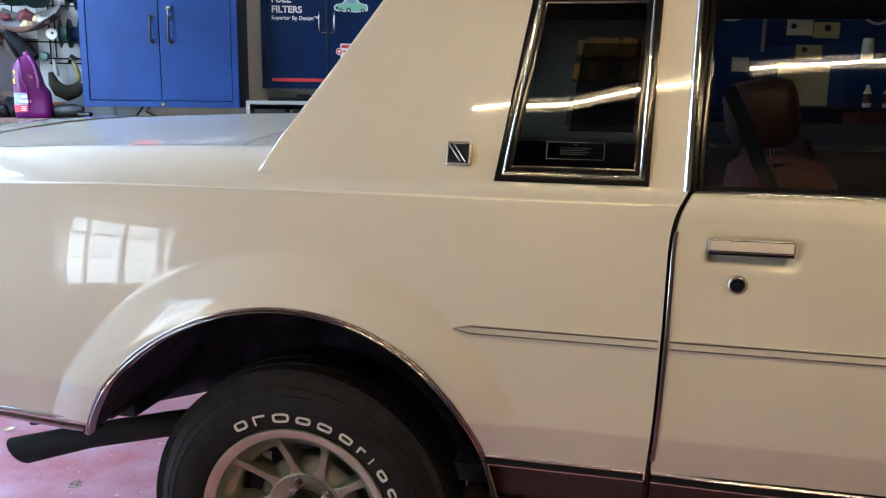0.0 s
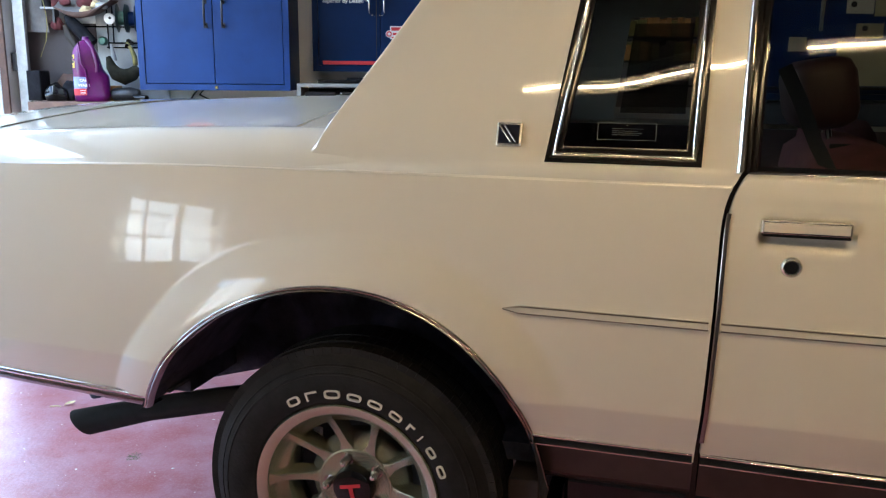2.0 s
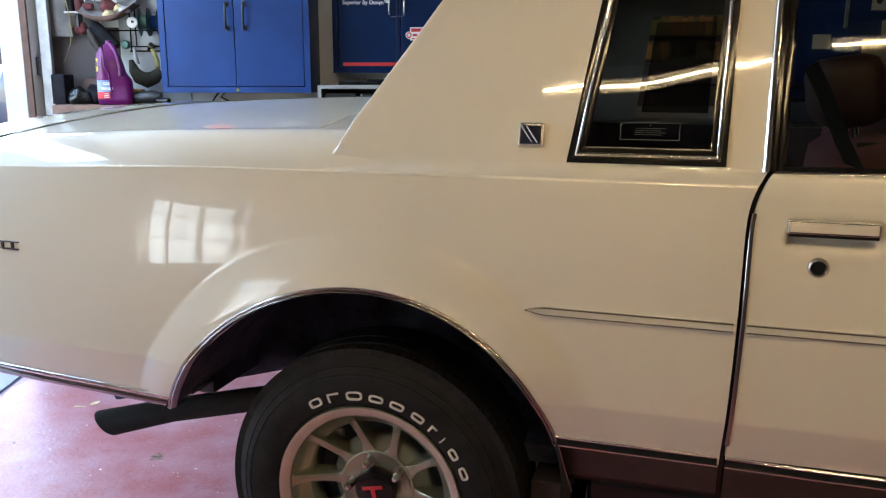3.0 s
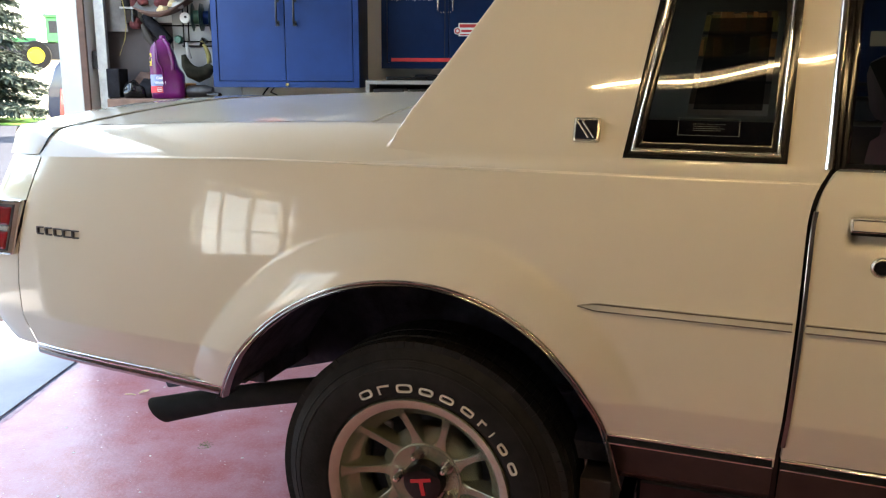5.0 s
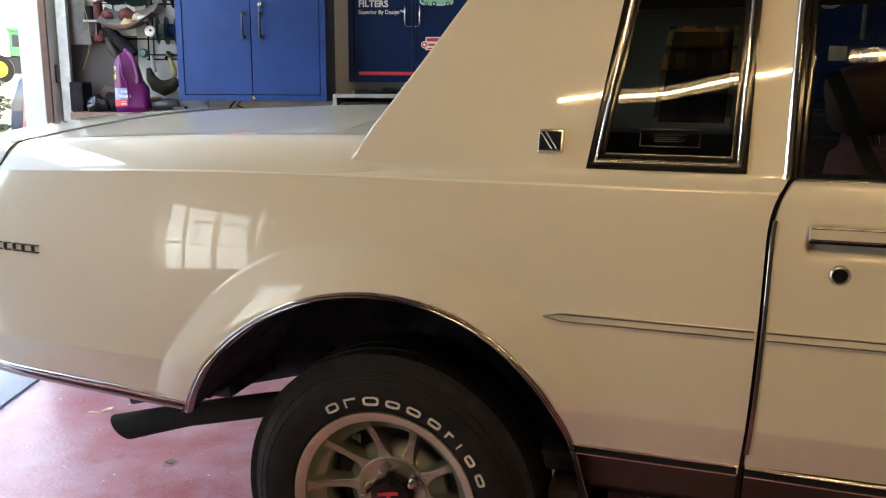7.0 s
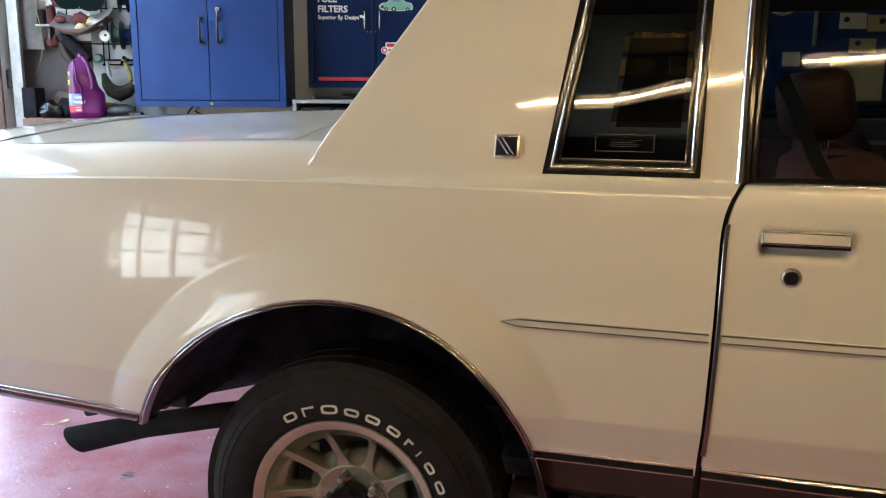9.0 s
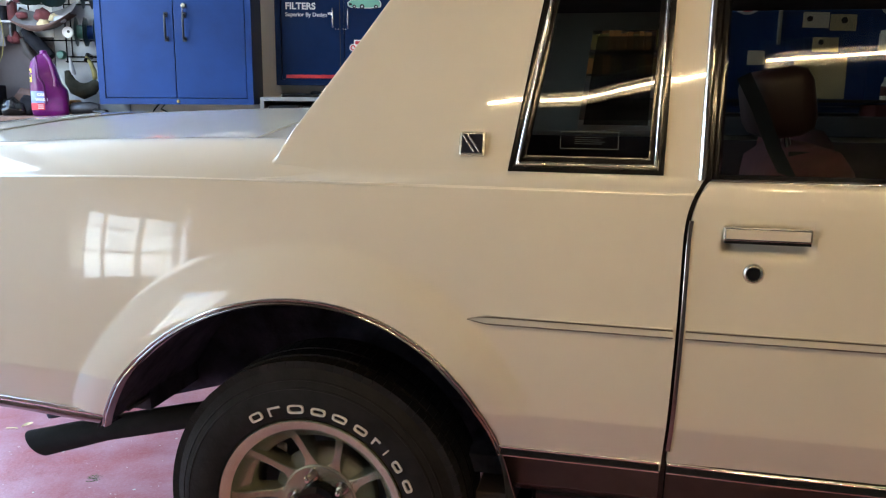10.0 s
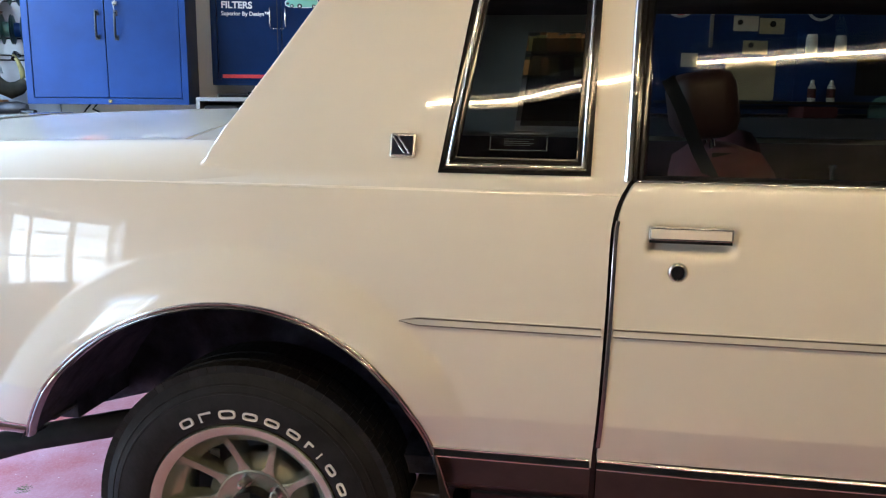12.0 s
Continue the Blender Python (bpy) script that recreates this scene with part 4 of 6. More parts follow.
part("far_deck_shoulder", shoulder_mesh, PAINT, car).matrix_local = Matrix.Translation((0, W, 0)) @ Matrix.Diagonal((1, -1, 1, 1))

def deck_sheet(x0_of, x1, n):
    ys = [LID_Y + 0.0015 + (W - 2 * LID_Y - 0.003) * j / 60 for j in range(61)]
    rows = []
    for i in range(n + 1):
        rows.append([(x0_of(y) + (x1 - x0_of(y)) * i / n, y, deck_z(x0_of(y) + (x1 - x0_of(y)) * i / n, y)) for y in ys])
    rows.insert(0, [(p[0] - 0.001, p[1], p[2] - 0.015) for p in rows[0]])
    rows.append([(p[0] + 0.001, p[1], p[2] - 0.015) for p in rows[-1]])
    return grid(rows)
part("boot_lid", deck_sheet(lambda y: seam_x(y) + 0.003, LID_X1 - 0.0045, 44), SHEEN_PAINT, car, "flat cream boot lid reflecting the cabinets", True, 50)
part("cowl_panel", deck_sheet(lambda y: LID_X1 + 0.0045, 0.14, 14), SHEEN_PAINT, car, "cream panel below the rear window", True, 50)
part("lid_channel", grid([[(x, y, deck_z(x, y) - 0.006) for y in np.linspace(LID_Y + 0.004, W - LID_Y - 0.004, 40)] for x in (LID_X1 - 0.0042, LID_X1 + 0.0042)]), TRIM_BLACK, car, "dark gap ahead of the boot lid")

# tail cap: boxy raised lip behind the lid, wrapping round the corner
CAP_SIDE = ((0.0770, 1.260), (0.0865, 1.285), (0.0955, 1.300), (0.1050, 1.311), (0.1160, 1.319), (0.1280, 1.3235))
rows = []
for i in range(22):
    t = i / 21
    row = []
    for j in range(73):
        if j < 6:
            y, z = CAP_SIDE[j]
        elif j > 66:
            y, z = CAP_SIDE[72 - j]
            y = W - y
        else:
            y = 0.140 + (W - 0.28) * (j - 6) / 60
            z = None
        ym = min(y, W - y)
        end = -1.138 + 0.085 * max(0.0, 1 - ym / 0.30) ** 2
        sx = seam_x(y, z or 2.0)
        x = sx - 0.003 + (end - sx + 0.003) * t
        zz = (deck_z(max(x, -1.16), max(ym, LID_Y)) + 0.004 * math.sin(math.pi * t) + 0.003) if z is None else z + (0.004 * math.sin(math.pi * t) + 0.002 if z > 1.3 else 0)
        if j < 6 or j > 66:
            y += (0.022 if j < 6 else -0.022) * t ** 2
        row.append((x, y, zz))
    rows.append(row)
last = rows[-1]
for dx, dz in ((-0.007, -0.002), (-0.013, -0.006), (-0.018, -0.013), (-0.021, -0.023), (-0.022, -0.036)):
    rows.append([(p[0] + dx, p[1] + (-dx * 0.4 if p[1] < 0.9 else dx * 0.4), max(1.260, p[2] + dz)) for p in last])
rows.append([(p[0] - 0.020, p[1] + (0.008 if p[1] < 0.9 else -0.008), 1.260) for p in last])
rows.insert(0, [(p[0] + 0.001, p[1] + (0.004 if p[1] < 0.1 else 0), max(1.260, p[2] - 0.012)) for p in rows[0]])
part("tail_cap", grid(rows), PAINT, car, "cream raised tail cap behind the boot lid", True, 50)
# the dark seam between lid and tail cap
seam_pts = [(seam_x(y, z), y - 0.0015, z) for y, z in CAP_SIDE[:4]]
seam_pts += [(seam_x(y), y, deck_z(seam_x(y), y) + 0.0012) for y in list(np.linspace(0.118, 0.14, 8)) + list(np.linspace(0.15, 0.2, 6)) + list(np.linspace(0.22, W - 0.1, 40))]
part("tail_seam", grid([[(x - 0.0035, y, z), (x, y - 0.0006, z + 0.0003), (x + 0.0035, y, z)] for x, y, z in seam_pts]), TRIM_BLACK, car, "dark seam of the tail cap")

# tail cap under the lid, tail lamps and bumper
tail = part("tail_panel", bmesh.new(), PAINT, car, "cream painted tail cap")
rows = []
for z in np.linspace(0.77, 1.2585, 24):
    xr = ip(z, REAR_Z, REAR_X) - 0.004
    out = ip(z, (0.76, 0.80, 0.87, 1.0, 1.15, 1.25), (0.13, 0.15, 0.17, 0.160, 0.150, 0.140))
    row = []
    corner = [(1.0, 0.30), (0.985, 0.13), (0.94, 0.065), (0.86, 0.036), (0.70, 0.022), (0.45, 0.012), (0.2, 0.005), (0.0, 0.0)]
    y0 = flank(-1.06, z) + 0.002
    row = [(xr - out * a, y0 + b, z) for a, b in corner[::-1]] + [(xr - out * 1.02, 0.9, z)] + [(xr - out * a, W - y0 - b, z) for a, b in corner]
    rows.append(row)
bm = grid(rows)
bmesh.ops.recalc_face_normals(bm, faces=bm.faces[:])
bm.to_mesh(tail.data)
bm.free()
for p in tail.data.polygons:
    p.use_smooth = True
SLANT = Matrix(((1, 0, 0.33, -0.33 * 1.152), (0, 1, 0, 0), (0, 0, 1, 0), (0, 0, 0, 1)))
for s in (0, 1):
    lamp = part("tail_lamp", box(-1.215, 0.040, 1.012, -1.026, 0.5, 1.152, 0.006, m=SLANT), CHROME, car, "chrome-framed tail lamp with two red lenses")
    if s:
        lamp.matrix_local = Matrix.Translation((0, W, 0)) @ Matrix.Diagonal((1, -1, 1, 1))
    part("housing", box(-1.218, 0.0376, 1.024, -1.043, 0.46, 1.141, m=SLANT), LAMP_DARK, lamp, "dark lamp recess")
    for z0, z1 in ((1.026, 1.074), (1.088, 1.136)):
        part("lens", box(-1.222, 0.0345, z0, -1.046, 0.46, z1, 0.006, m=SLANT), RED_LENS, lamp, "red ribbed lens")
    part("divider", box(-1.220, 0.0342, 1.075, -1.044, 0.46, 1.087, 0.002, m=SLANT), ALU_TURNED, lamp)
bumper = part("rear_bumper", box(-1.33, 0.10, 0.80, -1.20, W - 0.10, 0.94, 0.03), PAINT, car, "cream rear bumper with black pad")
part("pad", box(-1.342, 0.16, 0.85, -1.328, W - 0.16, 0.89, 0.004), TRIM_BLACK, bumper)

# model script on the flank, as plain dark chrome shapes
for x0, w in ((-0.984, 0.020), (-0.955, 0.020), (-0.926, 0.024), (-0.897, 0.027), (-0.866, 0.020)):
    y = flank(x0 + w / 2, 1.082)
    bm = box(x0, y - 0.005, 1.0895, x0 + w, y + 0.002, 1.0925, 0.0006)
    add_box(bm, x0 + 0.002, y - 0.005, 1.073, x0 + w, y + 0.002, 1.0765, 0.0006)
    add_box(bm, x0, y - 0.005, 1.0765, x0 + 0.005, y + 0.002, 1.0895, 0.0006)
    part("script_shape", bm, LAMP_DARK, car, "small dark chrome script shape")

# ---- roof, far flank, underbody ----
part("far_quarter_panel", quarter_mesh, PAINT, car).matrix_local = Matrix.Translation((0, W, 0)) @ Matrix.Diagonal((1, -1, 1, 1))
part("far_roof_pillar", sail_mesh, PAINT, car).matrix_local = Matrix.Translation((0, W, 0)) @ Matrix.Diagonal((1, -1, 1, 1))
part("far_door", door.data, PAINT, car).matrix_local = Matrix.Translation((0, W, 0)) @ Matrix.Diagonal((1, -1, 1, 1))
part("far_door_glass", door_glass.data, TINT, car).matrix_local = Matrix.Translation((0, W, 0)) @ Matrix.Diagonal((1, -1, 1, 1))
part("far_quarter_window", quarter_window.data, TINT_DARK, car).matrix_local = Matrix.Translation((0, W, 0)) @ Matrix.Diagonal((1, -1, 1, 1))
rows = []
for x in np.linspace(0.19, 1.75, 24):
    rows.append([(x, 0.215 + (W - 0.43) * i / 24, 1.752 + 0.045 * (1 - (i / 12 - 1) ** 2) - 0.03 * max(0, (x - 1.2)) ** 2) for i in range(25)])
roof = part("roof", grid(rows), PAINT, car, "cream painted roof", True, 60)
part("headliner", grid([[(x, y, z - 0.03) for x, y, z in r] for r in rows]), CABIN, roof, "dark headliner")
part("drip_rail", grid([[(x, 0.196 + dy, z) for dy, z in ((0.0, 1.715), (-0.012, 1.722), (-0.012, 1.73), (0.02, 1.752))] for x in np.linspace(0.2, 1.75, 12)]), CHROME, roof)
part("rear_window", grid([[(0.02 + 0.19 * s, 0.16 + 0.05 * s + (W - 0.32 - 0.1 * s) * i / 16, 1.40 + 0.33 * s) for i in range(17)] for s in np.linspace(0, 1, 8)]), TINT, car, "tinted rear window", True, 80)
part("windscreen", grid([[(1.75 + 0.62 * s, 0.2 - 0.08 * s + (W - 0.4 + 0.16 * s) * i / 16, 1.72 - 0.38 * s) for i in range(17)] for s in np.linspace(0, 1, 8)]), TINT, car, "tinted windscreen", True, 80)

# front end, out of the camera's view: fenders, bonnet, nose
for s in (0, 1):
    f = part("front_fender", grid([[(x, flank(x, z), z) for x in np.linspace(1.955, 3.55, 24)] for z in np.linspace(0.70, 1.278, 16)]), PAINT, car, "cream front fender", True, 60)
    if s:
        f.matrix_local = Matrix.Translation((0, W, 0)) @ Matrix.Diagonal((1, -1, 1, 1))
part("bonnet", grid([[(x, flank(x, 1.278) + (W - 2 * flank(x, 1.278)) * i / 20, 1.279 + 0.06 * (1 - (i / 10 - 1) ** 4) - 0.02 * (x - 2.3)) for i in range(21)] for x in np.linspace(2.36, 3.55, 12)]), PAINT, car, "cream bonnet", True, 60)
part("nose", box(3.55, 0.16, 0.78, 3.66, W - 0.16, 1.27, 0.03), PAINT, car, "cream nose panel")

# underbody, inner wheel house
part("floor_pan", box(0.30, 0.16, 0.66, 3.5, W - 0.16, 0.70), UNDERSIDE, car, "dark coated floor pan")
part("boot_floor", box(-1.05, 0.20, 0.705, -0.47, W - 0.2, 0.76), UNDERSIDE, car)
rows = []
for y in np.linspace(0.02, 0.42, 6):
    rows.append([(AC[0] + (arch_r(a) + 0.004) * math.cos(a), y, AC[1] + (arch_r(a) + 0.004) * math.sin(a)) for a in np.linspace(arch_ang[0], arch_ang[-1], 50)])
wheel_house = grid(rows)
bm = wheel_house
wall = [bm.verts.new((AC[0] + (arch_r(a) + 0.004) * math.cos(a), 0.42, max(0.715, AC[1] + (arch_r(a) + 0.004) * math.sin(a)))) for a in np.linspace(arch_ang[0], arch_ang[-1], 50)]
bm.faces.new(wall)
part("wheel_house", bm, UNDERSIDE, car, "dark coated wheel house", True, 40)
part("quarter_return", box(-0.93, 0.115, 0.735, -0.47, 0.30, 0.742), UNDERSIDE, car)
part("frame_rail", box(-0.36, 0.42, 0.0, 0.36, 0.52, 0.14, 0.01, m=Matrix.Translation((-0.60, 0, 0.637)) @ pose(0, 0, 0, 0, -15.6, 0)), UNDERSIDE, car)
part("rear_axle", tube([(0, 0.12, AXLE), (0, W - 0.12, AXLE)], 0.045, 12), UNDERSIDE, car)
part("frame_rail", box(-0.25, 0.44, 0.60, 0.5, 0.52, 0.70, 0.01), UNDERSIDE, car)

# tail pipe, flattened and cut at a slant
pipe = [(-0.18, 0.26, 0.722), (-0.40, 0.23, 0.684), (-0.60, 0.215, 0.640), (-0.80, 0.21, 0.581)]
bm = tube(pipe, 0.030, 20, caps=True)
for v in bm.verts:
    if v.co.x < -0.75:
        v.co.x += (0.581 - v.co.z) * 0.72
exhaust = part("tail_pipe", bm, EXHAUST, car, "sooty black slant-cut tail pipe", True, 50)

# ---- wheel ----
wheel = part("rear_wheel", bmesh.new(), RUBBER, car, "road wheel with raised white sidewall marks")
wheel.location = (0, 0.028, AXLE)
R = 0.322
prof = [(0.196, 0.030), (0.205, 0.010), (0.212, 0.001), (0.222, -0.003), (0.240, -0.006), (0.262, -0.006), (0.2735, -0.0037), (0.2745, -0.0052), (0.2775, -0.0042), (0.2785, -0.0020), (0.282, -0.001), (0.2895, 0.0036), (0.2905, 0.0024), (0.2925, 0.0038), (0.2935, 0.0060), (0.297, 0.008), (0.302, 0.012), (0.309, 0.016), (0.316, 0.022), (R - 0.003, 0.031), (R, 0.045), (R + 0.001, 0.10), (R, 0.165), (R - 0.004, 0.18), (0.300, 0.205), (0.26, 0.216), (0.21, 0.206), (0.196, 0.18)]
tyre = part("tyre", lathe(prof, 120), RUBBER, wheel, "black tyre with shallow shoulder grooves", True, 30)
# tread blocks on shoulder and crown
bm = bmesh.new()
for k in range(96):
    a = 2 * math.pi * k / 96
    rot = Matrix.Rotation(-a, 4, "Y")
    for y0, y1, r0, r1, sh in ((0.018, 0.052, 0.306, R + 0.0045, 0.0), (0.060, 0.098, R - 0.004, R + 0.006, 0.022), (0.106, 0.150, R - 0.004, R + 0.006, 0.044), (0.158, 0.190, R - 0.010, R + 0.0035, 0.066)):
        r2 = Matrix.Rotation(-a - sh, 4, "Y")
        add_box(bm, r0, y0, -0.0100, r1, y1, 0.0100, m=r2)
part("tread", bm, RUBBER, tyre)
# raised white marks on the sidewall, plain shapes in an arc
marks = [(118.0, 9.5, 0), (107.0, 9.0, 1), (95.5, 11.0, 0), (83.5, 10.0, 0), (72.0, 10.0, 0), (60.0, 9.5, 0), (50.5, 6.0, 1), (43.5, 3.0, 1), (34.5, 8.5, 0), (23.5, 9.0, 0)]
for ang, wid, kind in marks:
    bm = bmesh.new()
    lo, hi = (0.2235, 0.2425) if ang > 90 else (0.2235, 0.2395)
    def arcbox(a0, a1, r0, r1):
        n = max(2, int((a1 - a0) / 1.2) + 1)
        rows = []
        for i in range(n):
            a = radians(a0 + (a1 - a0) * i / (n - 1))
            rows.append([(r * math.cos(a), y, r * math.sin(a)) for r, y in ((r0, 0.0), (r0, -0.0082), (r1, -0.0088), (r1, 0.0))])
        grid(rows, bm)
    a0, a1 = ang - wid / 2 + 1.1, ang + wid / 2 - 1.1
    if kind:
        arcbox(a0, a1, hi - 0.0042, hi)
        arcbox(a1 - min(1.2, a1 - a0), a1, lo, hi - 0.0042)
    else:
        ca, cr, ha, hr = radians(ang), (lo + hi) / 2, radians((a1 - a0) / 2), (hi - lo) / 2
        rows = []
        for k in range(29):
            t = 2 * math.pi * k / 28
            c, s_ = math.copysign(abs(math.cos(t)) ** 0.55, math.cos(t)), math.copysign(abs(math.sin(t)) ** 0.55, math.sin(t))
            row = []
            for q, y in ((1.0, 0.0), (1.0, -0.0086), (0.0, -0.0086), (0.0, 0.0)):
                ra, rr = (ha, hr) if q else (ha - radians(1.05), hr - 0.0038)
                a, r = ca + ra * c, cr + rr * s_
                row.append((r * math.cos(a), y, r * math.sin(a)))
            rows.append(row)
        grid(rows, bm)
    part("sidewall_mark", bm, WHITE_LETTER, tyre, "raised white sidewall mark")
# rim: stepped lip, dish, hub and ten spokes
rim = part("rim", lathe([(0.196, 0.10), (0.2005, 0.03), (0.2070, 0.008), (0.2075, 0.001), (0.205, -0.003), (0.198, -0.002), (0.1865, 0.003), (0.1835, 0.006), (0.1820, 0.020), (0.178, 0.06), (0.174, 0.12), (0.172, 0.17)], 96), RIM_METAL, wheel, "turned aluminium rim", True, 30)
hub = part("hub", lathe([(0.0, 0.062), (0.050, 0.062), (0.074, 0.060), (0.080, 0.057), (0.084, 0.058), (0.0865, 0.062), (0.088, 0.075), (0.088, 0.11)], 80), ALU, wheel, "cast aluminium hub", True, 30)
for k in range(10):
    rot = Matrix.Rotation(-2 * math.pi * (k + 0.85) / 10, 4, "Y")
    rows = []
    for r, y, w, t in ((0.081, 0.059, 0.0190, 0.030), (0.088, 0.0585, 0.0135, 0.033), (0.098, 0.056, 0.0098, 0.037), (0.115, 0.050, 0.0084, 0.042), (0.135, 0.0425, 0.0080, 0.046), (0.155, 0.033, 0.0084, 0.048), (0.168, 0.0245, 0.0096, 0.050), (0.177, 0.0165, 0.0125, 0.052), (0.184, 0.010, 0.0190, 0.054)):
        sk = 0.10 * (r - 0.08)
        rows.append([rot @ Vector((r, yy, z)) for yy, z in ((y + t, -w * 1.5 + sk), (y + t * 0.45, -w * 1.25 + sk), (y + 0.007, -w * 1.12 + sk), (y + 0.0012, -w + sk), (y, -w * 0.78 + sk), (y, w * 0.78 + sk), (y + 0.0012, w + sk), (y + 0.007, w * 1.12 + sk), (y + t * 0.45, w * 1.25 + sk), (y + t, w * 1.5 + sk))])
    part("spoke", grid(rows), ALU, wheel, "", True, 28)
part("web", lathe([(0.086, 0.064), (0.092, 0.070), (0.102, 0.080), (0.110, 0.085), (0.113, 0.090), (0.113, 0.12)], 80), ALU, wheel, "scooped ring between hub and openings", True, 35)
ring = part("barrel_ring", lathe([(0.180, 0.040), (0.165, 0.060), (0.158, 0.075), (0.158, 0.12)], 80), DARK_CHROME, wheel, "", True, 35)
part("brake_drum", lathe([(0.0, 0.125), (0.155, 0.125), (0.16, 0.135), (0.16, 0.2)], 48), UNDERSIDE, wheel, "dark brake drum", True, 35)
part("brake_patch", box(-0.122, 0.112, 0.050, -0.101, 0.124, 0.096, 0.004), WHITE_PAINT, wheel, "pale bracket behind the spokes")
part("dish", lathe([(0.1838, 0.008), (0.180, 0.020), (0.170, 0.036), (0.160, 0.045), (0.1555, 0.049), (0.1535, 0.053), (0.1535, 0.10)], 96), ALU, wheel, "concave gold-tinted dish", True, 30)
cap = part("centre_cap", lathe([(0.0, 0.0345), (0.012, 0.0343), (0.033, 0.035), (0.043, 0.038), (0.0465, 0.045), (0.0465, 0.064)], 48), CAP_BLACK, wheel, "black centre cap with red letter", True, 35)
bm = box(-0.0235, 0.0315, 0.005, 0.0235, 0.0338, 0.0125)
add_box(bm, -0.0045, 0.0315, -0.026, 0.0045, 0.0338, 0.005)
letter = part("letter", bm, RED_INK, cap, "red letter T")
letter.rotation_euler = (0, radians(-12), 0)
for k in range(5):
    a = radians(108 + 72 * k)
    pk = part("lug_nut", lathe([(0.0, 0.022), (0.005, 0.0235), (0.0085, 0.029), (0.0092, 0.034), (0.0092, 0.056)], 12), CHROME, wheel)
    pk.location = (0.0603 * math.cos(a), 0.008, 0.0603 * math.sin(a))
    # dark seat colour puts the recess's shade round each nut
    part("nut_seat", lathe([(0.009, -0.0005), (0.0145, -0.0012), (0.0155, 0.004)], 20), DARK_CHROME, pk).location = (0, 0.0525, 0)
for x, flip in ((2.746, 0), (0, 1), (2.746, 1)):
    w2 = copy_thing(wheel, pose(x, 0.028, AXLE) if not flip else pose(x, W - 0.028, AXLE, 0, 0, 180))

# ---- cabin ----
def seat(x, y, parent):
    s = part("front_seat", box(x - 0.02, y - 0.25, 0.96, x + 0.5, y + 0.25, 1.08, 0.05), VELOUR, parent, "red velour bucket seat")
    part("backrest", box(-0.085, -0.25, 0.0, 0.085, 0.25, 0.335, 0.06, m=Matrix.Translation((x + 0.01, y, 1.02)) @ pose(0, 0, 0, 0, -14, 0)), VELOUR, s, "red velour backrest", True, 60)
    hr = part("headrest", box(-0.062, -0.135, 0.0, 0.062, 0.135, 0.140, 0.034, m=Matrix.Translation((x - 0.085, y, 1.366)) @ pose(0, 0, 0, 0, -10, 0)), MAROON, s, "maroon headrest coloured darker than the lit seat", True, 60)
    for dy in (-0.06, 0.06):
        part("post", tube([(x - 0.085, y + dy, 1.40), (x - 0.075, y + dy, 1.345)], 0.006, 8), CHROME, hr)
    return s
seat(1.0, 0.44, car)
seat(1.15, 1.36, car)
part("rear_seat", box(-0.02, 0.22, 0.95, 0.48, W - 0.22, 1.10, 0.05), VELOUR, car, "red velour rear bench")
part("rear_backrest", box(-0.08, 0.22, 1.05, 0.08, W - 0.22, 1.36, 0.05), VELOUR, car, "red velour rear backrest")
part("parcel_shelf", box(-0.05, 0.2, 1.36, 0.10, W - 0.2, 1.375), CABIN, car)
part("cabin_floor", box(0.45, 0.12, 0.705, 2.3, W - 0.12, 0.73), CABIN, car)
part("dashboard", box(1.85, 0.16, 1.0, 2.3, W - 0.16, 1.32, 0.04), CABIN, car)
part("inner_quarter_trim", box(0.06, 0.085, 1.08, 0.70, 0.10, 1.29), CABIN, car)
part("inner_quarter_trim", box(0.06, W - 0.10, 1.08, 0.70, W - 0.085, 1.29), CABIN, car)
part("inner_door_trim", box(0.76, 0.10, 0.80, 1.94, 0.115, 1.285), CABIN, car)
part("inner_door_trim", box(0.76, W - 0.115, 0.80, 1.94, W - 0.10, 1.285), CABIN, car)
belt_pts = [(0.805, 0.16, 1.485), (0.835, 0.17, 1.43), (0.872, 0.19, 1.35), (0.93, 0.22, 1.25), (0.98, 0.25, 1.15)]
part("seat_belt", grid([[(x - 0.010, y + 0.012, z - 0.006), (x + 0.010, y - 0.012, z + 0.006)] for x, y, z in belt_pts]), BELT, car, "black seat belt")
part("belt_buckle", box(0.905, 0.24, 1.335, 0.945, 0.25, 1.345, 0.002), BELT, car)
part("lock_button", tube([(1.088, 0.10, 1.28), (1.088, 0.10, 1.334)], 0.004, 8), CHROME, car)
part("lock_button_top", tube([(1.088, 0.10, 1.332), (1.088, 0.10, 1.337)], 0.007, 10), CHROME, car)

# ---- low lift under the car ----
M_CAR = pose(0, 0, 0, 0, 0, CAR_TURN)
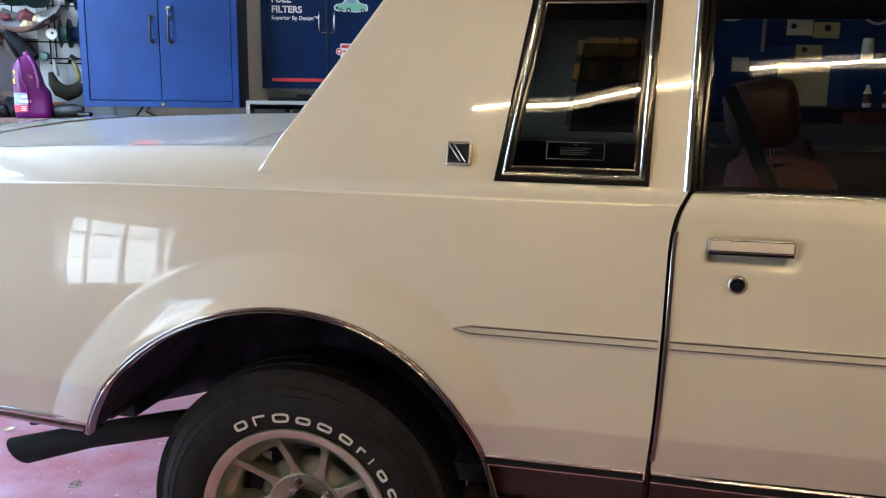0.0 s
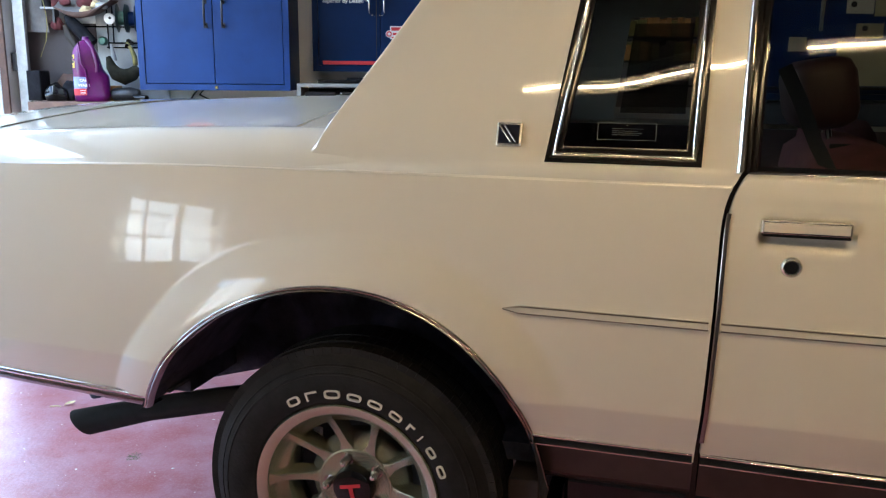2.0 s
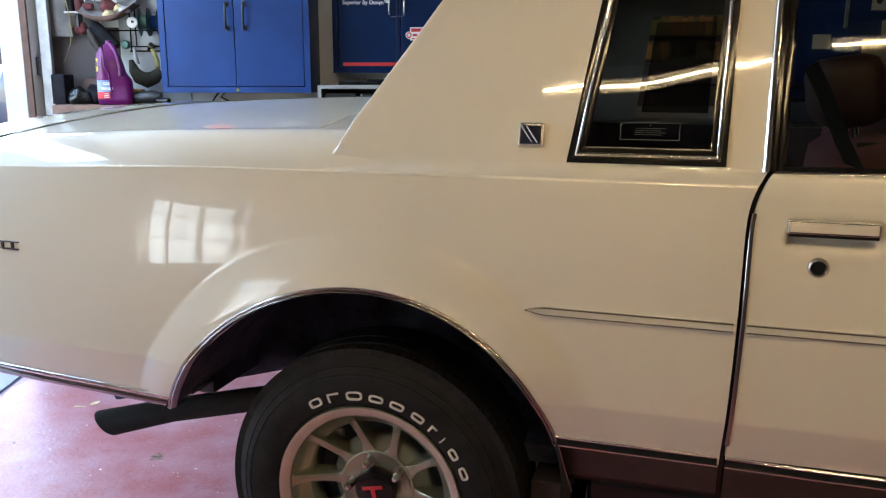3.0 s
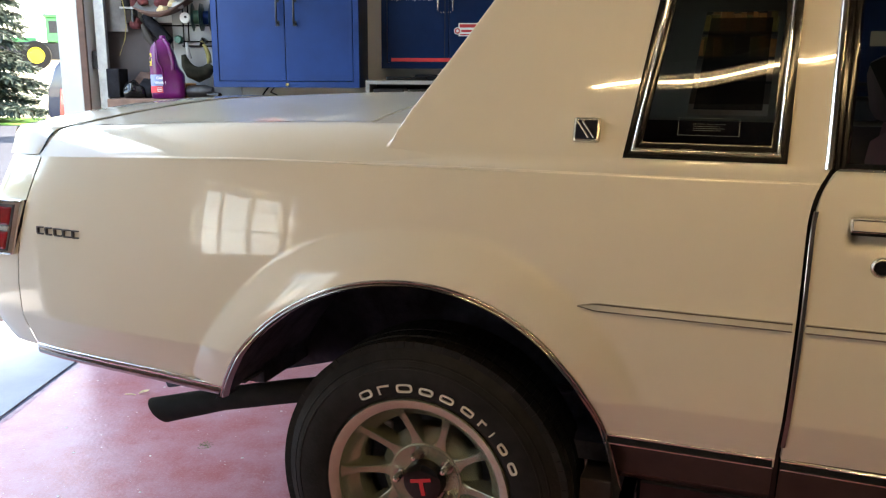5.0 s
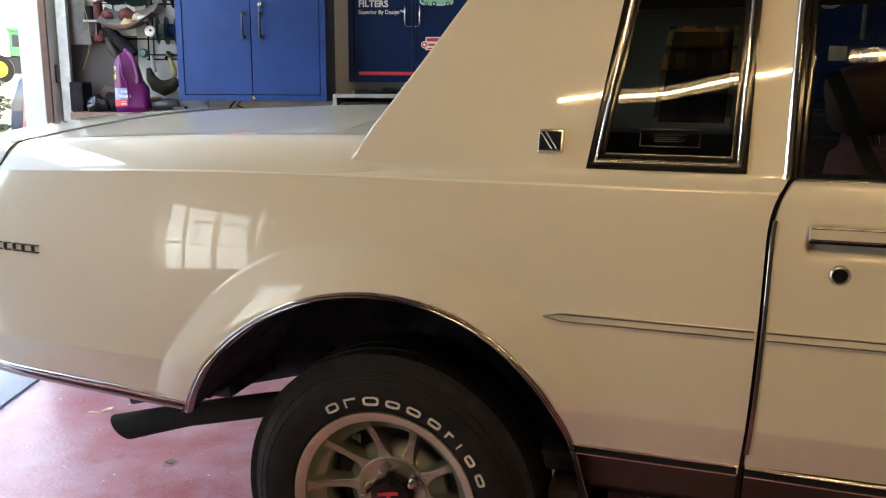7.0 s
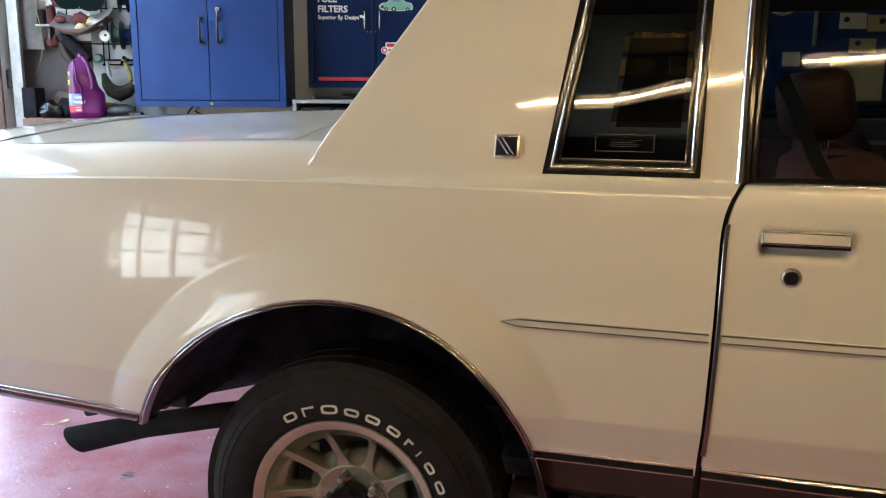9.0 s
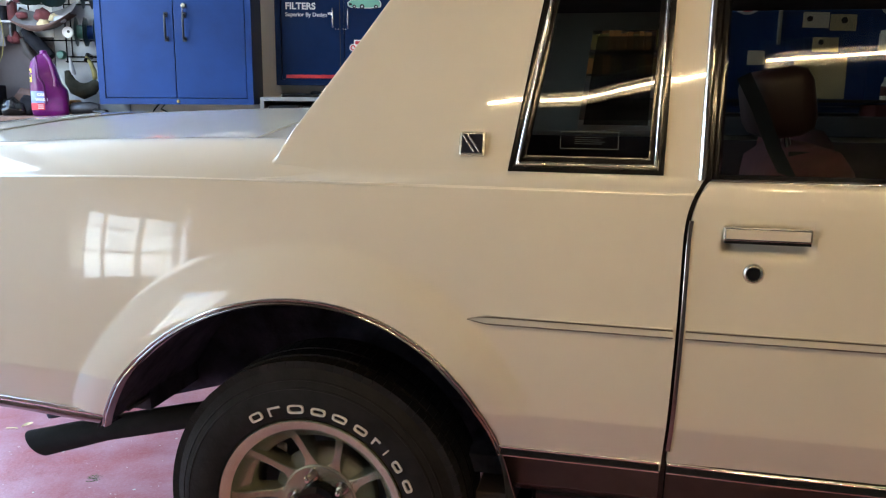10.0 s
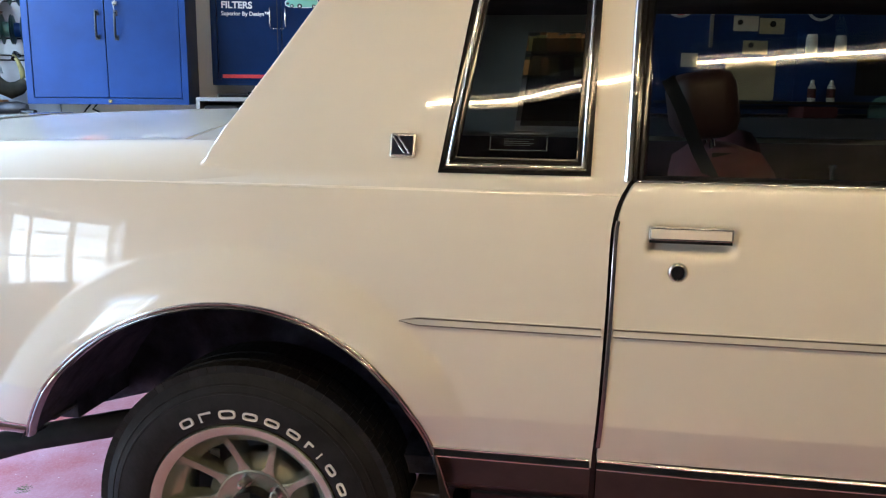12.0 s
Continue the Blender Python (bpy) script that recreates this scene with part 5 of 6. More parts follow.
for y in (0.36, W - 0.36):
    lift = thing("car_lift", "low black steel lift frame with rubber blocks under the car", "car lift", "lift frames", m=M_CAR)
    part("base", box(0.30, y - 0.14, 0.0, 2.30, y + 0.14, 0.07, 0.01), DARK_METAL, lift)
    for x in (0.45, 1.95):
        part("arm", box(-0.04, y - 0.10, -0.05, 0.04, y + 0.10, 0.60, 0.008, m=Matrix.Translation((x, 0, 0.08)) @ pose(0, 0, 0, 0, 14, 0)), DARK_METAL, lift)
    part("stand", box(0.33, y - 0.14, 0.07, 0.43, y + 0.10, 0.545, 0.006), GLOSS_BLACK, lift)
    part("pad_block", box(0.335, y - 0.26, 0.545, 0.40, y - 0.10, 0.648, 0.004), DARK_WOOD, lift, "worn wooden pad")
    part("top_rail", box(0.44, y - 0.16, 0.545, 2.30, y + 0.12, 0.615, 0.008), GLOSS_BLACK, lift)
    for x in (0.55, 1.95):
        part("rubber_block", box(x - 0.08, y - 0.1, 0.615, x + 0.08, y + 0.1, 0.66, 0.006), RUBBER, lift)

# ---- wall cabinets ----
RED_DARK = material("dark red cloth", (0.085, 0.014, 0.016), 0.8, vary=0.3, scale=18)

def cabinet(u0, u1, z0, z1, vf, mat, label, handles, lock_plate=True, wide_gap=0.004):
    c = thing("wall_cabinet", label, "cabinet", "wall cabinets")
    bm = bmesh.new()
    t = 0.028
    add_box(bm, u0, vf, z0, u1, V1 - 0.002, z0 + t)
    add_box(bm, u0, vf, z1 - t, u1, V1 - 0.002, z1)
    add_box(bm, u0, vf, z0 + t, u0 + t, V1 - 0.002, z1 - t)
    add_box(bm, u1 - t, vf, z0 + t, u1, V1 - 0.002, z1 - t)
    add_box(bm, u0 + t, V1 - 0.02, z0 + t, u1 - t, V1 - 0.002, z1 - t)
    body = part("body", bm, mat, c)
    um = (u0 + u1) / 2
    for a, b, hu in ((u0 + t + 0.003, um - wide_gap / 2, um - 0.034), (um + wide_gap / 2, u1 - t - 0.003, um + 0.049)):
        d = part("cabinet_door", box(a, vf + 0.004, z0 + t + 0.003, b, vf + 0.022, z1 - t - 0.003, 0.002), mat, c)
        for hz in handles:
            h = part("handle", tube([(hu, vf + 0.004, hz), (hu, vf - 0.018, hz + 0.001), (hu, vf - 0.023, hz + 0.006), (hu, vf - 0.024, hz + 0.055), (hu, vf - 0.023, hz + 0.104), (hu, vf - 0.018, hz + 0.109), (hu, vf + 0.004, hz + 0.110)], 0.0055, 8), DARK_METAL, d, "dark pull handle", True, 60)
            for dz in (0.0, 0.110):
                part("handle_foot", box(hu - 0.009, vf - 0.002, hz + dz - 0.012, hu + 0.009, vf + 0.004, hz + dz + 0.012, 0.001), DARK_METAL, h)
    return c, body, um

cab1, cab1_body, um = cabinet(-1.140, -0.425, 1.378, 2.18, 2.516, BLUE, "bright blue steel two-door wall cabinet with dark handles", (1.680,))
part("bottom_lock", lathe([(0.0, -0.004), (0.008, -0.004), (0.009, 0.0), (0.009, 0.006)], 16), BRASS, cab1_body, "small brass lock").location = (um + 0.005, 2.514, 1.392)
pad = part("key_lock", lathe([(0.0, -0.012), (0.010, -0.012), (0.013, -0.004), (0.014, 0.003)], 20), ALU_TURNED, cab1_body, "round chrome key lock", True, 40)
pad.location = (um + 0.049, 2.518, 1.832)
part("key", box(um + 0.0475, 2.490, 1.800, um + 0.0505, 2.504, 1.832, 0.001), ALU_TURNED, cab1_body, "small steel key in the lock")

# oval red and white emblem and lines of print high on its doors
oval = part("emblem", lathe([(0.0, -0.001), (0.092, -0.001), (0.092, 0.0)], 40), WHITE_INK, cab1, "oval red and white emblem")
oval.location, oval.scale = (-0.935, 2.519, 1.937), (1, 1, 0.62)
part("field", lathe([(0.0, -0.002), (0.074, -0.002), (0.074, -0.001)], 40), RED_INK, oval)
for z, a, b in ((1.952, -0.705, -0.475), (1.925, -0.705, -0.51), (1.903, -0.66, -0.475)):
    part("print_line", box(a, 2.5185, z - 0.007, b, 2.5198, z + 0.007), WHITE_INK, cab1)

cab2, cab2_body, um2 = cabinet(-0.335, 0.345, 1.472, 2.3, 2.70, NAVY, "dark blue steel parts cabinet with printed doors", ())
FACE2 = 2.7025
part("stripe", box(-0.286, FACE2 - 0.001, 1.507, 0.290, FACE2 + 0.002, 1.524), RED_INK, cab2, "red printed stripe")
text_part("lettering", "FUEL", 0.044, pose(-0.283, FACE2, 1.888, 90, 0, 0), WHITE_INK, cab2, bold=0.0014)
text_part("lettering", "FILTERS", 0.044, pose(-0.283, FACE2, 1.840, 90, 0, 0), WHITE_INK, cab2, bold=0.0014)
text_part("lettering", "Superior By Design\u2122", 0.0262, pose(-0.283, FACE2, 1.806, 90, 0, 0), WHITE_INK, cab2, bold=0.0005)
for u in (-0.051, 0.023):
    h = part("handle", tube([(u, FACE2, 1.752), (u, FACE2 - 0.016, 1.758), (u, FACE2 - 0.022, 1.775), (u, FACE2 - 0.024, 1.80), (u, FACE2 - 0.022, 1.825), (u, FACE2 - 0.016, 1.842), (u, FACE2, 1.848)], 0.004, 8, radii=[0.003, 0.003, 0.0042, 0.005, 0.0042, 0.003, 0.003]), ALU_TURNED, cab2, "bright pull handle", True, 60)
part("door_gap", box(-0.0175, FACE2 - 0.0004, 1.50, -0.0145, FACE2 + 0.002, 2.27), BLACK_INK, cab2, "dark gap between the doors")
for u in (-0.036, -0.022, 0.0, 0.012):
    part("rivet", lathe([(0.0, -0.002), (0.0025, -0.0015), (0.003, 0.0)], 10), ALU_TURNED, cab2).location = (u, FACE2, 1.747)
# red and white emblem, its band reaching past both sides
shield = part("emblem", box(0.052, FACE2 - 0.0006, 1.632, 0.152, FACE2 + 0.001, 1.696, 0.0), WHITE_INK, cab2, "red and white shield emblem")
part("field", box(0.058, FACE2 - 0.0016, 1.674, 0.146, FACE2 - 0.0006, 1.690), RED_INK, shield)
part("field", box(0.060, FACE2 - 0.0016, 1.637, 0.144, FACE2 - 0.0006, 1.643), RED_INK, shield)
for u in (0.047, 0.157):
    part("band_end", lathe([(0.0, -0.0018), (0.0165, -0.0018), (0.0175, -0.0006)], 24), WHITE_INK, shield).location = (u, FACE2, 1.6575)
    part("band_ring", lathe([(0.0075, -0.0026), (0.0135, -0.0026), (0.014, -0.0014)], 24), RED_INK, shield).location = (u, FACE2, 1.6575)
part("band", box(0.047, FACE2 - 0.0022, 1.648, 0.157, FACE2 - 0.0006, 1.667), WHITE_INK, shield)
part("band_mark", box(0.066, FACE2 - 0.0032, 1.652, 0.140, FACE2 - 0.0022, 1.663), RED_INK, shield)
# printed picture of an old mint-green car on a white cut-out
def outline(grow, dep):
    top = ((0.020, 0.022), (0.032, 0.032), (0.060, 0.036), (0.078, 0.058), (0.118, 0.060), (0.138, 0.038), (0.168, 0.034), (0.176, 0.020))
    bm = bmesh.new()
    vs = []
    low = ((0.172, 0.004), (0.120, 0.000), (0.040, 0.000), (0.022, 0.008))
    pts = top + low
    cx, cz = 0.098, 0.024
    for a, b in pts:
        d = math.hypot(a - cx, b - cz)
        vs.append(bm.verts.new((cx + (a - cx) * (1 + grow / d), dep, cz + (b - cz) * (1 + grow / d))))
    bm.faces.new(vs)
    return bm
pic = part("car_picture", outline(0.006, 0.0), WHITE_INK, cab2, "mint green printed picture of a vehicle")
pic.location = (0.008, FACE2 - 0.0008, 1.852)
part("body_print", outline(0.001, -0.0008), GREEN_INK, pic)
part("window_print", box(0.080, -0.0022, 0.040, 0.116, -0.0014, 0.054), LABEL_BLUE, pic)
part("grille_print", box(0.022, -0.0022, 0.010, 0.036, -0.0014, 0.020), BLACK_INK, pic)
for u, r in ((0.048, 0.009), (0.086, 0.012), (0.155, 0.010)):
    w = part("wheel_print", lathe([(0.0, -0.0026), (r, -0.0026), (r, -0.0012)], 20), BLACK_INK, pic)
    w.location = (u, 0, 0.004)
    part("hub_print", lathe([(0.0, -0.0032), (r * 0.4, -0.0032), (r * 0.4, -0.002)], 16), WHITE_INK, w)

cab3, cab3_body, um3 = cabinet(1.76, 3.60, 1.352, 2.2, 2.60, BLUE, "long blue steel cabinet hung with cards and papers", (), wide_gap=0.004)
FACE3 = 2.604
def card(name, u0, z0, u1, z1, mat, label, cat, dots=()):
    c = tagged(part(name, box(u0, FACE3 - 0.002, z0, u1, FACE3 - 0.0003, z1), mat), label, cat)
    for u, z, r in dots:
        part("magnet", lathe([(0.0, -0.006), (r, -0.006), (r, 0.0)], 16), BLACK_INK, c, "round black magnet").location = (u, FACE3 - 0.002, z)
    return c
card("card", 2.317, 1.776, 2.456, 1.853, PAPER, "white card held to the blue cabinet by a magnet", "card", ((2.352, 1.82, 0.014),))
card("card", 2.462, 1.764, 2.602, 1.844, PAPER_YELLOW, "yellowed card held to the blue cabinet by a magnet", "card", ((2.535, 1.815, 0.016),))
card("card", 2.377, 1.659, 2.516, 1.729, PAPER_YELLOW, "yellowed card held below two others by a magnet", "card", ((2.42, 1.705, 0.014),))
card("sheet", 2.289, 1.422, 2.57, 1.64, PAPER_YELLOW, "large pale paper sheet on the blue cabinet", "paper sheet")
card("sheet", 2.04, 1.59, 2.13, 1.66, PAPER, "small white paper note on the blue cabinet", "note")
card("photo", 3.037, 1.452, 3.25, 1.644, DARK_CLOTH, "dark photograph with pale border on the cabinet", "photograph")
for u in (2.76, 2.87):
    b = tagged(part("bottle", lathe([(0.0, 0.0), (0.019, 0.0), (0.021, 0.004), (0.021, 0.072), (0.010, 0.092), (0.009, 0.112), (0.0, 0.113)], 20, axis="z"), PAPER, None, "", True, 40), "small white spray bottle with red label", "bottle", "bottles")
    b.location = (u, 2.555, 1.418)
    part("bottle_label", lathe([(0.0212, 0.02), (0.0215, 0.022), (0.0215, 0.066), (0.0212, 0.068)], 20, axis="z"), RED_DARK, b, "dull red label", True, 40)
tagged(part("locking_bar", box(2.186, FACE3 - 0.012, 1.69, 2.204, FACE3 - 0.0003, 1.95, 0.002), GALV), "steel locking bar on the blue cabinet", "locking bar")
for u, z in ((2.735, 1.66), (2.90, 1.655)):
    c = tagged(part("can", lathe([(0.0, 0.0), (0.028, 0.0), (0.029, 0.003), (0.029, 0.085), (0.024, 0.094), (0.024, 0.105), (0.0, 0.106)], 20, axis="z"), WHITE_PAINT, None, "", True, 40), "white and green tin can on the cabinet ledge", "can", "cans")
    c.location = (u, 2.555, z)
tagged(part("tool_chest", box(1.70, 2.42, 0.0, 3.60, 2.876, 1.335, 0.01), CHEST_STEEL), "dark steel tool chest below the blue cabinet", "tool chest")
tagged(part("box", box(2.66, 2.46, 1.335, 2.86, 2.60, 1.392, 0.004), RED_DARK), "red box lying on the dark tool chest", "box")
ledge = tagged(part("ledge", box(1.9, 2.50, 1.404, 3.5, 2.596, 1.418), DARK_METAL), "narrow steel ledge in front of the blue cabinet", "ledge")
ledge2 = tagged(part("ledge", box(2.68, 2.50, 1.645, 2.97, 2.596, 1.654), DARK_METAL), "small steel ledge holding tin cans", "ledge")
bl = tagged(part("wall_sign", lathe([(0.0, -0.004), (0.075, -0.004), (0.085, -0.006), (0.09, 0.0)], 40), material("pale blue enamel", (0.25, 0.55, 0.62), 0.4)), "round pale blue sign on the cabinet", "sign")
bl.location = (3.215, 2.60, 1.36)
for u in (2.02, 2.80):
    s = tagged(part("wall_sign", lathe([(0.0, -0.003), (0.085, -0.003), (0.09, 0.0)], 40), WHITE_INK), "round white-rimmed sign on the blue cabinet", "sign", "round signs")
    s.location = (u, 2.6005, 1.925)
    part("field", lathe([(0.0, -0.0045), (0.076, -0.0045), (0.077, -0.002)], 40), RED_INK if u < 2.5 else NAVY, s)

# papers and boxes on a rack seen through the cabin
rack = thing("parts_rack", "open rack filled with orange and brown boxed parts", "rack")
part("back", box(1.14, 2.862, 1.3, 1.72, 2.876, 2.2), WALL_TAN, rack)
for z in (1.42, 1.54, 1.66, 1.78, 1.90):
    part("shelf_board", box(1.14, 2.68, z - 0.012, 1.72, 2.862, z), DARK_METAL, rack)
rng = random.Random(11)
for z in (1.54, 1.66, 1.78):
    u = 1.15
    while u < 1.66:
        w = rng.uniform(0.022, 0.046)
        h = rng.uniform(0.075, 0.104)
        tagged(part("parts_box", box(u, 2.69 + rng.uniform(0, 0.02), z, min(u + w, 1.71), 2.84, z + h, 0.002), rng.choice((ORANGE, ORANGE, ORANGE, STRAP, STRAP, LEATHER))), "small dull cardboard parts box on the rack", "box", "parts boxes")
        u += w + rng.uniform(0.001, 0.004)

# ---- bench and shelf on the cabinet wall ----
bench = thing("workbench", "long wooden workbench top with pale front edge", "workbench")
part("top", box(-1.67, 2.50, 1.275, -0.45, 2.876, 1.318, 0.004), PLANK, bench, "worn wooden bench top")
for u in (-1.61, -1.1, -0.52):
    for v in (2.54, 2.82):
        part("leg", box(u - 0.04, v - 0.04, 0, u + 0.04, v + 0.04, 1.275, 0.004), PLANK, bench)
part("back_panel", box(-1.67, 2.84, 0.3, -0.45, 2.876, 1.27), WALL_TAN, bench)
book = thing("low_shelf", "white shelf unit holding dark cases beside the cabinets", "shelf")
part("top", box(-0.395, 2.52, 1.396, 1.10, 2.876, 1.414, 0.002), GREY_PAINT, book)
part("side", box(-0.395, 2.52, 0.0, -0.377, 2.876, 1.396), GREY_PAINT, book)
part("side", box(1.082, 2.52, 0.0, 1.10, 2.876, 1.396), GREY_PAINT, book)
part("back", box(-0.377, 2.86, 0.0, 1.082, 2.876, 1.396), DARK_METAL, book)
part("board", box(-0.377, 2.53, 1.20, 1.082, 2.86, 1.22), GREY_PAINT, book)
for i, u in enumerate((-0.36, -0.19, -0.03, 0.14)):
    tagged(part("case", box(u, 2.54, 1.222, u + 0.15, 2.80, 1.375, 0.008), GLOSS_BLACK if i % 2 else DARK_METAL), "black plastic tool case on the white shelf", "case", "tool cases")
for i, (u, w, z, h, mt) in enumerate(((-0.30, 0.20, 1.4145, 0.018, GLOSS_BLACK), (-0.16, 0.18, 1.4145, 0.028, DARK_CLOTH), (-0.02, 0.22, 1.4145, 0.035, GALV))):
    tagged(part("tray", box(u, 2.56 + 0.02 * i, z, u + w, 2.68, z + h, 0.006, m=None), mt), "shallow tray of tools lying on the white shelf", "tray")

# purple jug
def jug(u, v, z):
    j = thing("soap_jug", "translucent purple plastic jug of car wash soap", "jug", m=pose(u, v, z, 0, 0, 16))
    prof_z = (0.0, 0.006, 0.03, 0.10, 0.122, 0.138, 0.155, 0.20, 0.235, 0.258, 0.275, 0.286, 0.292)
    left = (-0.074, -0.081, -0.083, -0.083, -0.083, -0.083, -0.083, -0.082, -0.078, -0.070, -0.056, -0.040, -0.030)
    right = (0.070, 0.078, 0.081, 0.081, 0.079, 0.066, 0.054, 0.044, 0.033, 0.022, 0.010, 0.002, -0.002)
    d = (0.048, 0.054, 0.056, 0.056, 0.056, 0.055, 0.054, 0.050, 0.044, 0.036, 0.028, 0.020, 0.014)
    rows = []
    for zz, l, r, b in zip(prof_z, left, right, d):
        row = []
        for i in range(40):
            t = 2 * math.pi * i / 40
            c, s = math.cos(t), math.sin(t)
            e = 0.55
            row.append(((l + r) / 2 + (r - l) / 2 * math.copysign(abs(c) ** e, c), b * math.copysign(abs(s) ** e, s), zz))
        rows.append(row)
    bm = grid(rows, close=True)
    bm.faces.new([v for v in bm.verts if v.co.z < 1e-6])
    part("body", bm, PURPLE, j, "", True, 50)
    part("cap", lathe([(0.0, 0.308), (0.014, 0.307), (0.016, 0.303), (0.016, 0.288)], 24, axis="z"), PURPLE, j, "purple screw cap", True, 40).location = (-0.016, 0, 0)
    part("grip", tube([(-0.008, -0.014, 0.288), (0.012, -0.038, 0.262), (0.022, -0.046, 0.22), (0.032, -0.052, 0.175), (0.030, -0.052, 0.140)], 0.011, 10), PURPLE, j, "moulded handle", True, 60)
    part("rib", tube([(-0.048, -0.026, 0.278), (-0.044, -0.042, 0.24), (-0.040, -0.053, 0.18), (-0.022, -0.056, 0.15), (-0.014, -0.0565, 0.06)], 0.005, 8), PURPLE, j, "moulded edge", True, 60)
    def wrap(a0, a1, z0, z1, out):
        rows = []
        for k in range(11):
            t = radians(a0 + (a1 - a0) * k / 10)
            c, s = math.cos(t), math.sin(t)
            row = []
            for zz in (z0, z1):
                l, r, b = ip(zz, prof_z, left), ip(zz, prof_z, right), ip(zz, prof_z, d)
                row.append(((l + r) / 2 + ((r - l) / 2 + out) * math.copysign(abs(c) ** 0.55, c), (b + out) * math.copysign(abs(s) ** 0.55, s), zz))
            rows.append(row)
        return grid(rows)
    lab = part("label", wrap(200, 265, 0.030, 0.118, 0.001), LABEL_BLUE, j, "printed blue and red label", True, 60)
    part("label_band", wrap(200, 265, 0.030, 0.062, 0.0018), RED_INK, lab, "", True, 60)
    part("label_block", wrap(196, 228, 0.160, 0.222, 0.001), YELLOW_TAPE, lab, "", True, 60)
    for a0, a1, z0, z1 in ((200, 220, 0.203, 0.212), (200, 226, 0.182, 0.194), (200, 214, 0.166, 0.174)):
        part("label_mark", wrap(a0, a1, z0, z1, 0.0018), BLACK_INK, lab, "", True, 60)
    text_part("label_text", "CAR", 0.017, pose(-0.052, -0.0578, 0.096, 90, 0, 0), WHITE_INK, lab, 0.0004, 0.001)
    text_part("label_text", "WASH", 0.018, pose(-0.060, -0.0578, 0.072, 90, 0, 0), WHITE_INK, lab, 0.0004, 0.001)
    for z0 in (0.052, 0.043, 0.036):
        part("label_line", box(-0.052, -0.0585, z0, -0.028, -0.0570, z0 + 0.003), WHITE_INK, lab)
    return j
jug(-1.402, 2.62, 1.318)

# dark clutter on the bench
rng = random.Random(4)
def blob(name, u, v, z, sx, sy, sz, mat, label, cat, seed):
    bm = bmesh.new()
    bmesh.ops.create_icosphere(bm, subdivisions=3, radius=1)
    for vv in bm.verts:
        n = noise.noise(vv.co * 1.6 + Vector((seed, 0, 0))) * 0.35
        vv.co = Vector((vv.co.x * sx * (1 + n), vv.co.y * sy * (1 + n), max(-0.75, vv.co.z * (1 + n * 1.5)) * sz))
    ob = tagged(part(name, bm, mat, None, "", True, 80), label, cat)
    ob.location = (u, v, z + 0.75 * sz)
    return ob
blob("glove", -1.595, 2.66, 1.318, 0.060, 0.05, 0.045, GLOSS_BLACK, "crumpled black rubber glove on the bench", "glove", 1)
blob("glove", -1.535, 2.70, 1.318, 0.05, 0.05, 0.055, DARK_CLOTH, "crumpled black work glove on the bench", "glove", 5)
blob("glove", -1.66, 2.74, 1.318, 0.05, 0.04, 0.04, DARK_CLOTH, "dark work glove on the bench", "glove", 31)
blob("rag", -1.57, 2.80, 1.375, 0.075, 0.03, 0.040, LEATHER, "brown leather scrap on the bench", "rag", 8)
tagged(part("bin", box(-1.735, 2.66, 1.318, -1.668, 2.78, 1.464, 0.006), DARK_CLOTH), "small black plastic bin on the bench", "bin")
tagged(part("parts_box", box(-1.372, 2.68, 1.318, -1.305, 2.76, 1.392, 0.004), ORANGE), "orange cardboard box on the bench", "box")
motor = thing("air_tool", "dark grey air tool lying on the bench", "tool", m=pose(-1.245, 2.64, 1.352))
part("barrel", tube([(-0.075, 0, 0.0), (-0.06, 0, 0.0), (0.02, 0, 0.002), (0.06, 0, 0.0)], 0.03, 14, radii=[0.020, 0.030, 0.034, 0.024]), DARK_METAL, motor, "", True, 50)
part("nozzle", tube([(-0.105, 0, -0.002), (-0.07, 0, 0.0)], 0.016, 12), GALV, motor, "", True, 50)
part("grip", tube([(0.02, 0, 0.0), (0.06, -0.03, -0.016), (0.11, -0.05, -0.018)], 0.016, 10), TRIM_BLACK, motor, "", True, 50)

# hanging things on the wall left of the cabinet
rackw = thing("wire_rack", "black wire rack hung on the white wall", "rack")
for z, a, b in ((1.582, -1.40, -1.15), (1.605, -1.40, -1.15), (1.685, -1.56, -1.15), (1.86, -1.62, -1.15)):
    part("wire", tube([(a, 2.857, z), (b, 2.857, z)], 0.0035, 6), TRIM_BLACK, rackw)
for u, z0, z1 in ((-1.389, 1.575, 1.86), (-1.362, 1.605, 1.90), (-1.176, 1.575, 1.86), (-1.56, 1.685, 1.86)):
    part("wire", tube([(u, 2.853, z0), (u, 2.853, z1)], 0.0035, 6), TRIM_BLACK, rackw)
for a, b in ((-1.62, 2.857), (-1.176, 2.857)):
    part("hook", tube([(a, b, 1.86), (a, b - 0.05, 1.87), (a, b - 0.09, 1.85)], 0.004, 6), TRIM_BLACK, rackw)
part("hook", tube([(-1.275, 2.857, 1.605), (-1.272, 2.80, 1.612), (-1.268, 2.765, 1.585)], 0.013, 8), TRIM_BLACK, rackw, "", True, 60)
def reel(u, v, z, r, core, label, turn=98):
    sp = thing("reel", label, "reel", "reels", m=pose(u, v, z, 0, 0, turn))
    part("core", lathe([(0.0, -0.020), (r * 0.5, -0.020), (r * 0.5, 0.020), (0.0, 0.020)], 28), core, sp, "", True, 40)
    for y in (-0.0195, 0.0195):
        f = part("flange", lathe([(0.0, -0.0065), (r * 0.3, -0.006), (r * 0.9, -0.002), (r, 0.0), (r * 0.9, 0.002), (r * 0.3, 0.006), (0.0, 0.0065)], 36), GREEN_DARK, sp, "", True, 40)
        f.location = (0, y, 0)
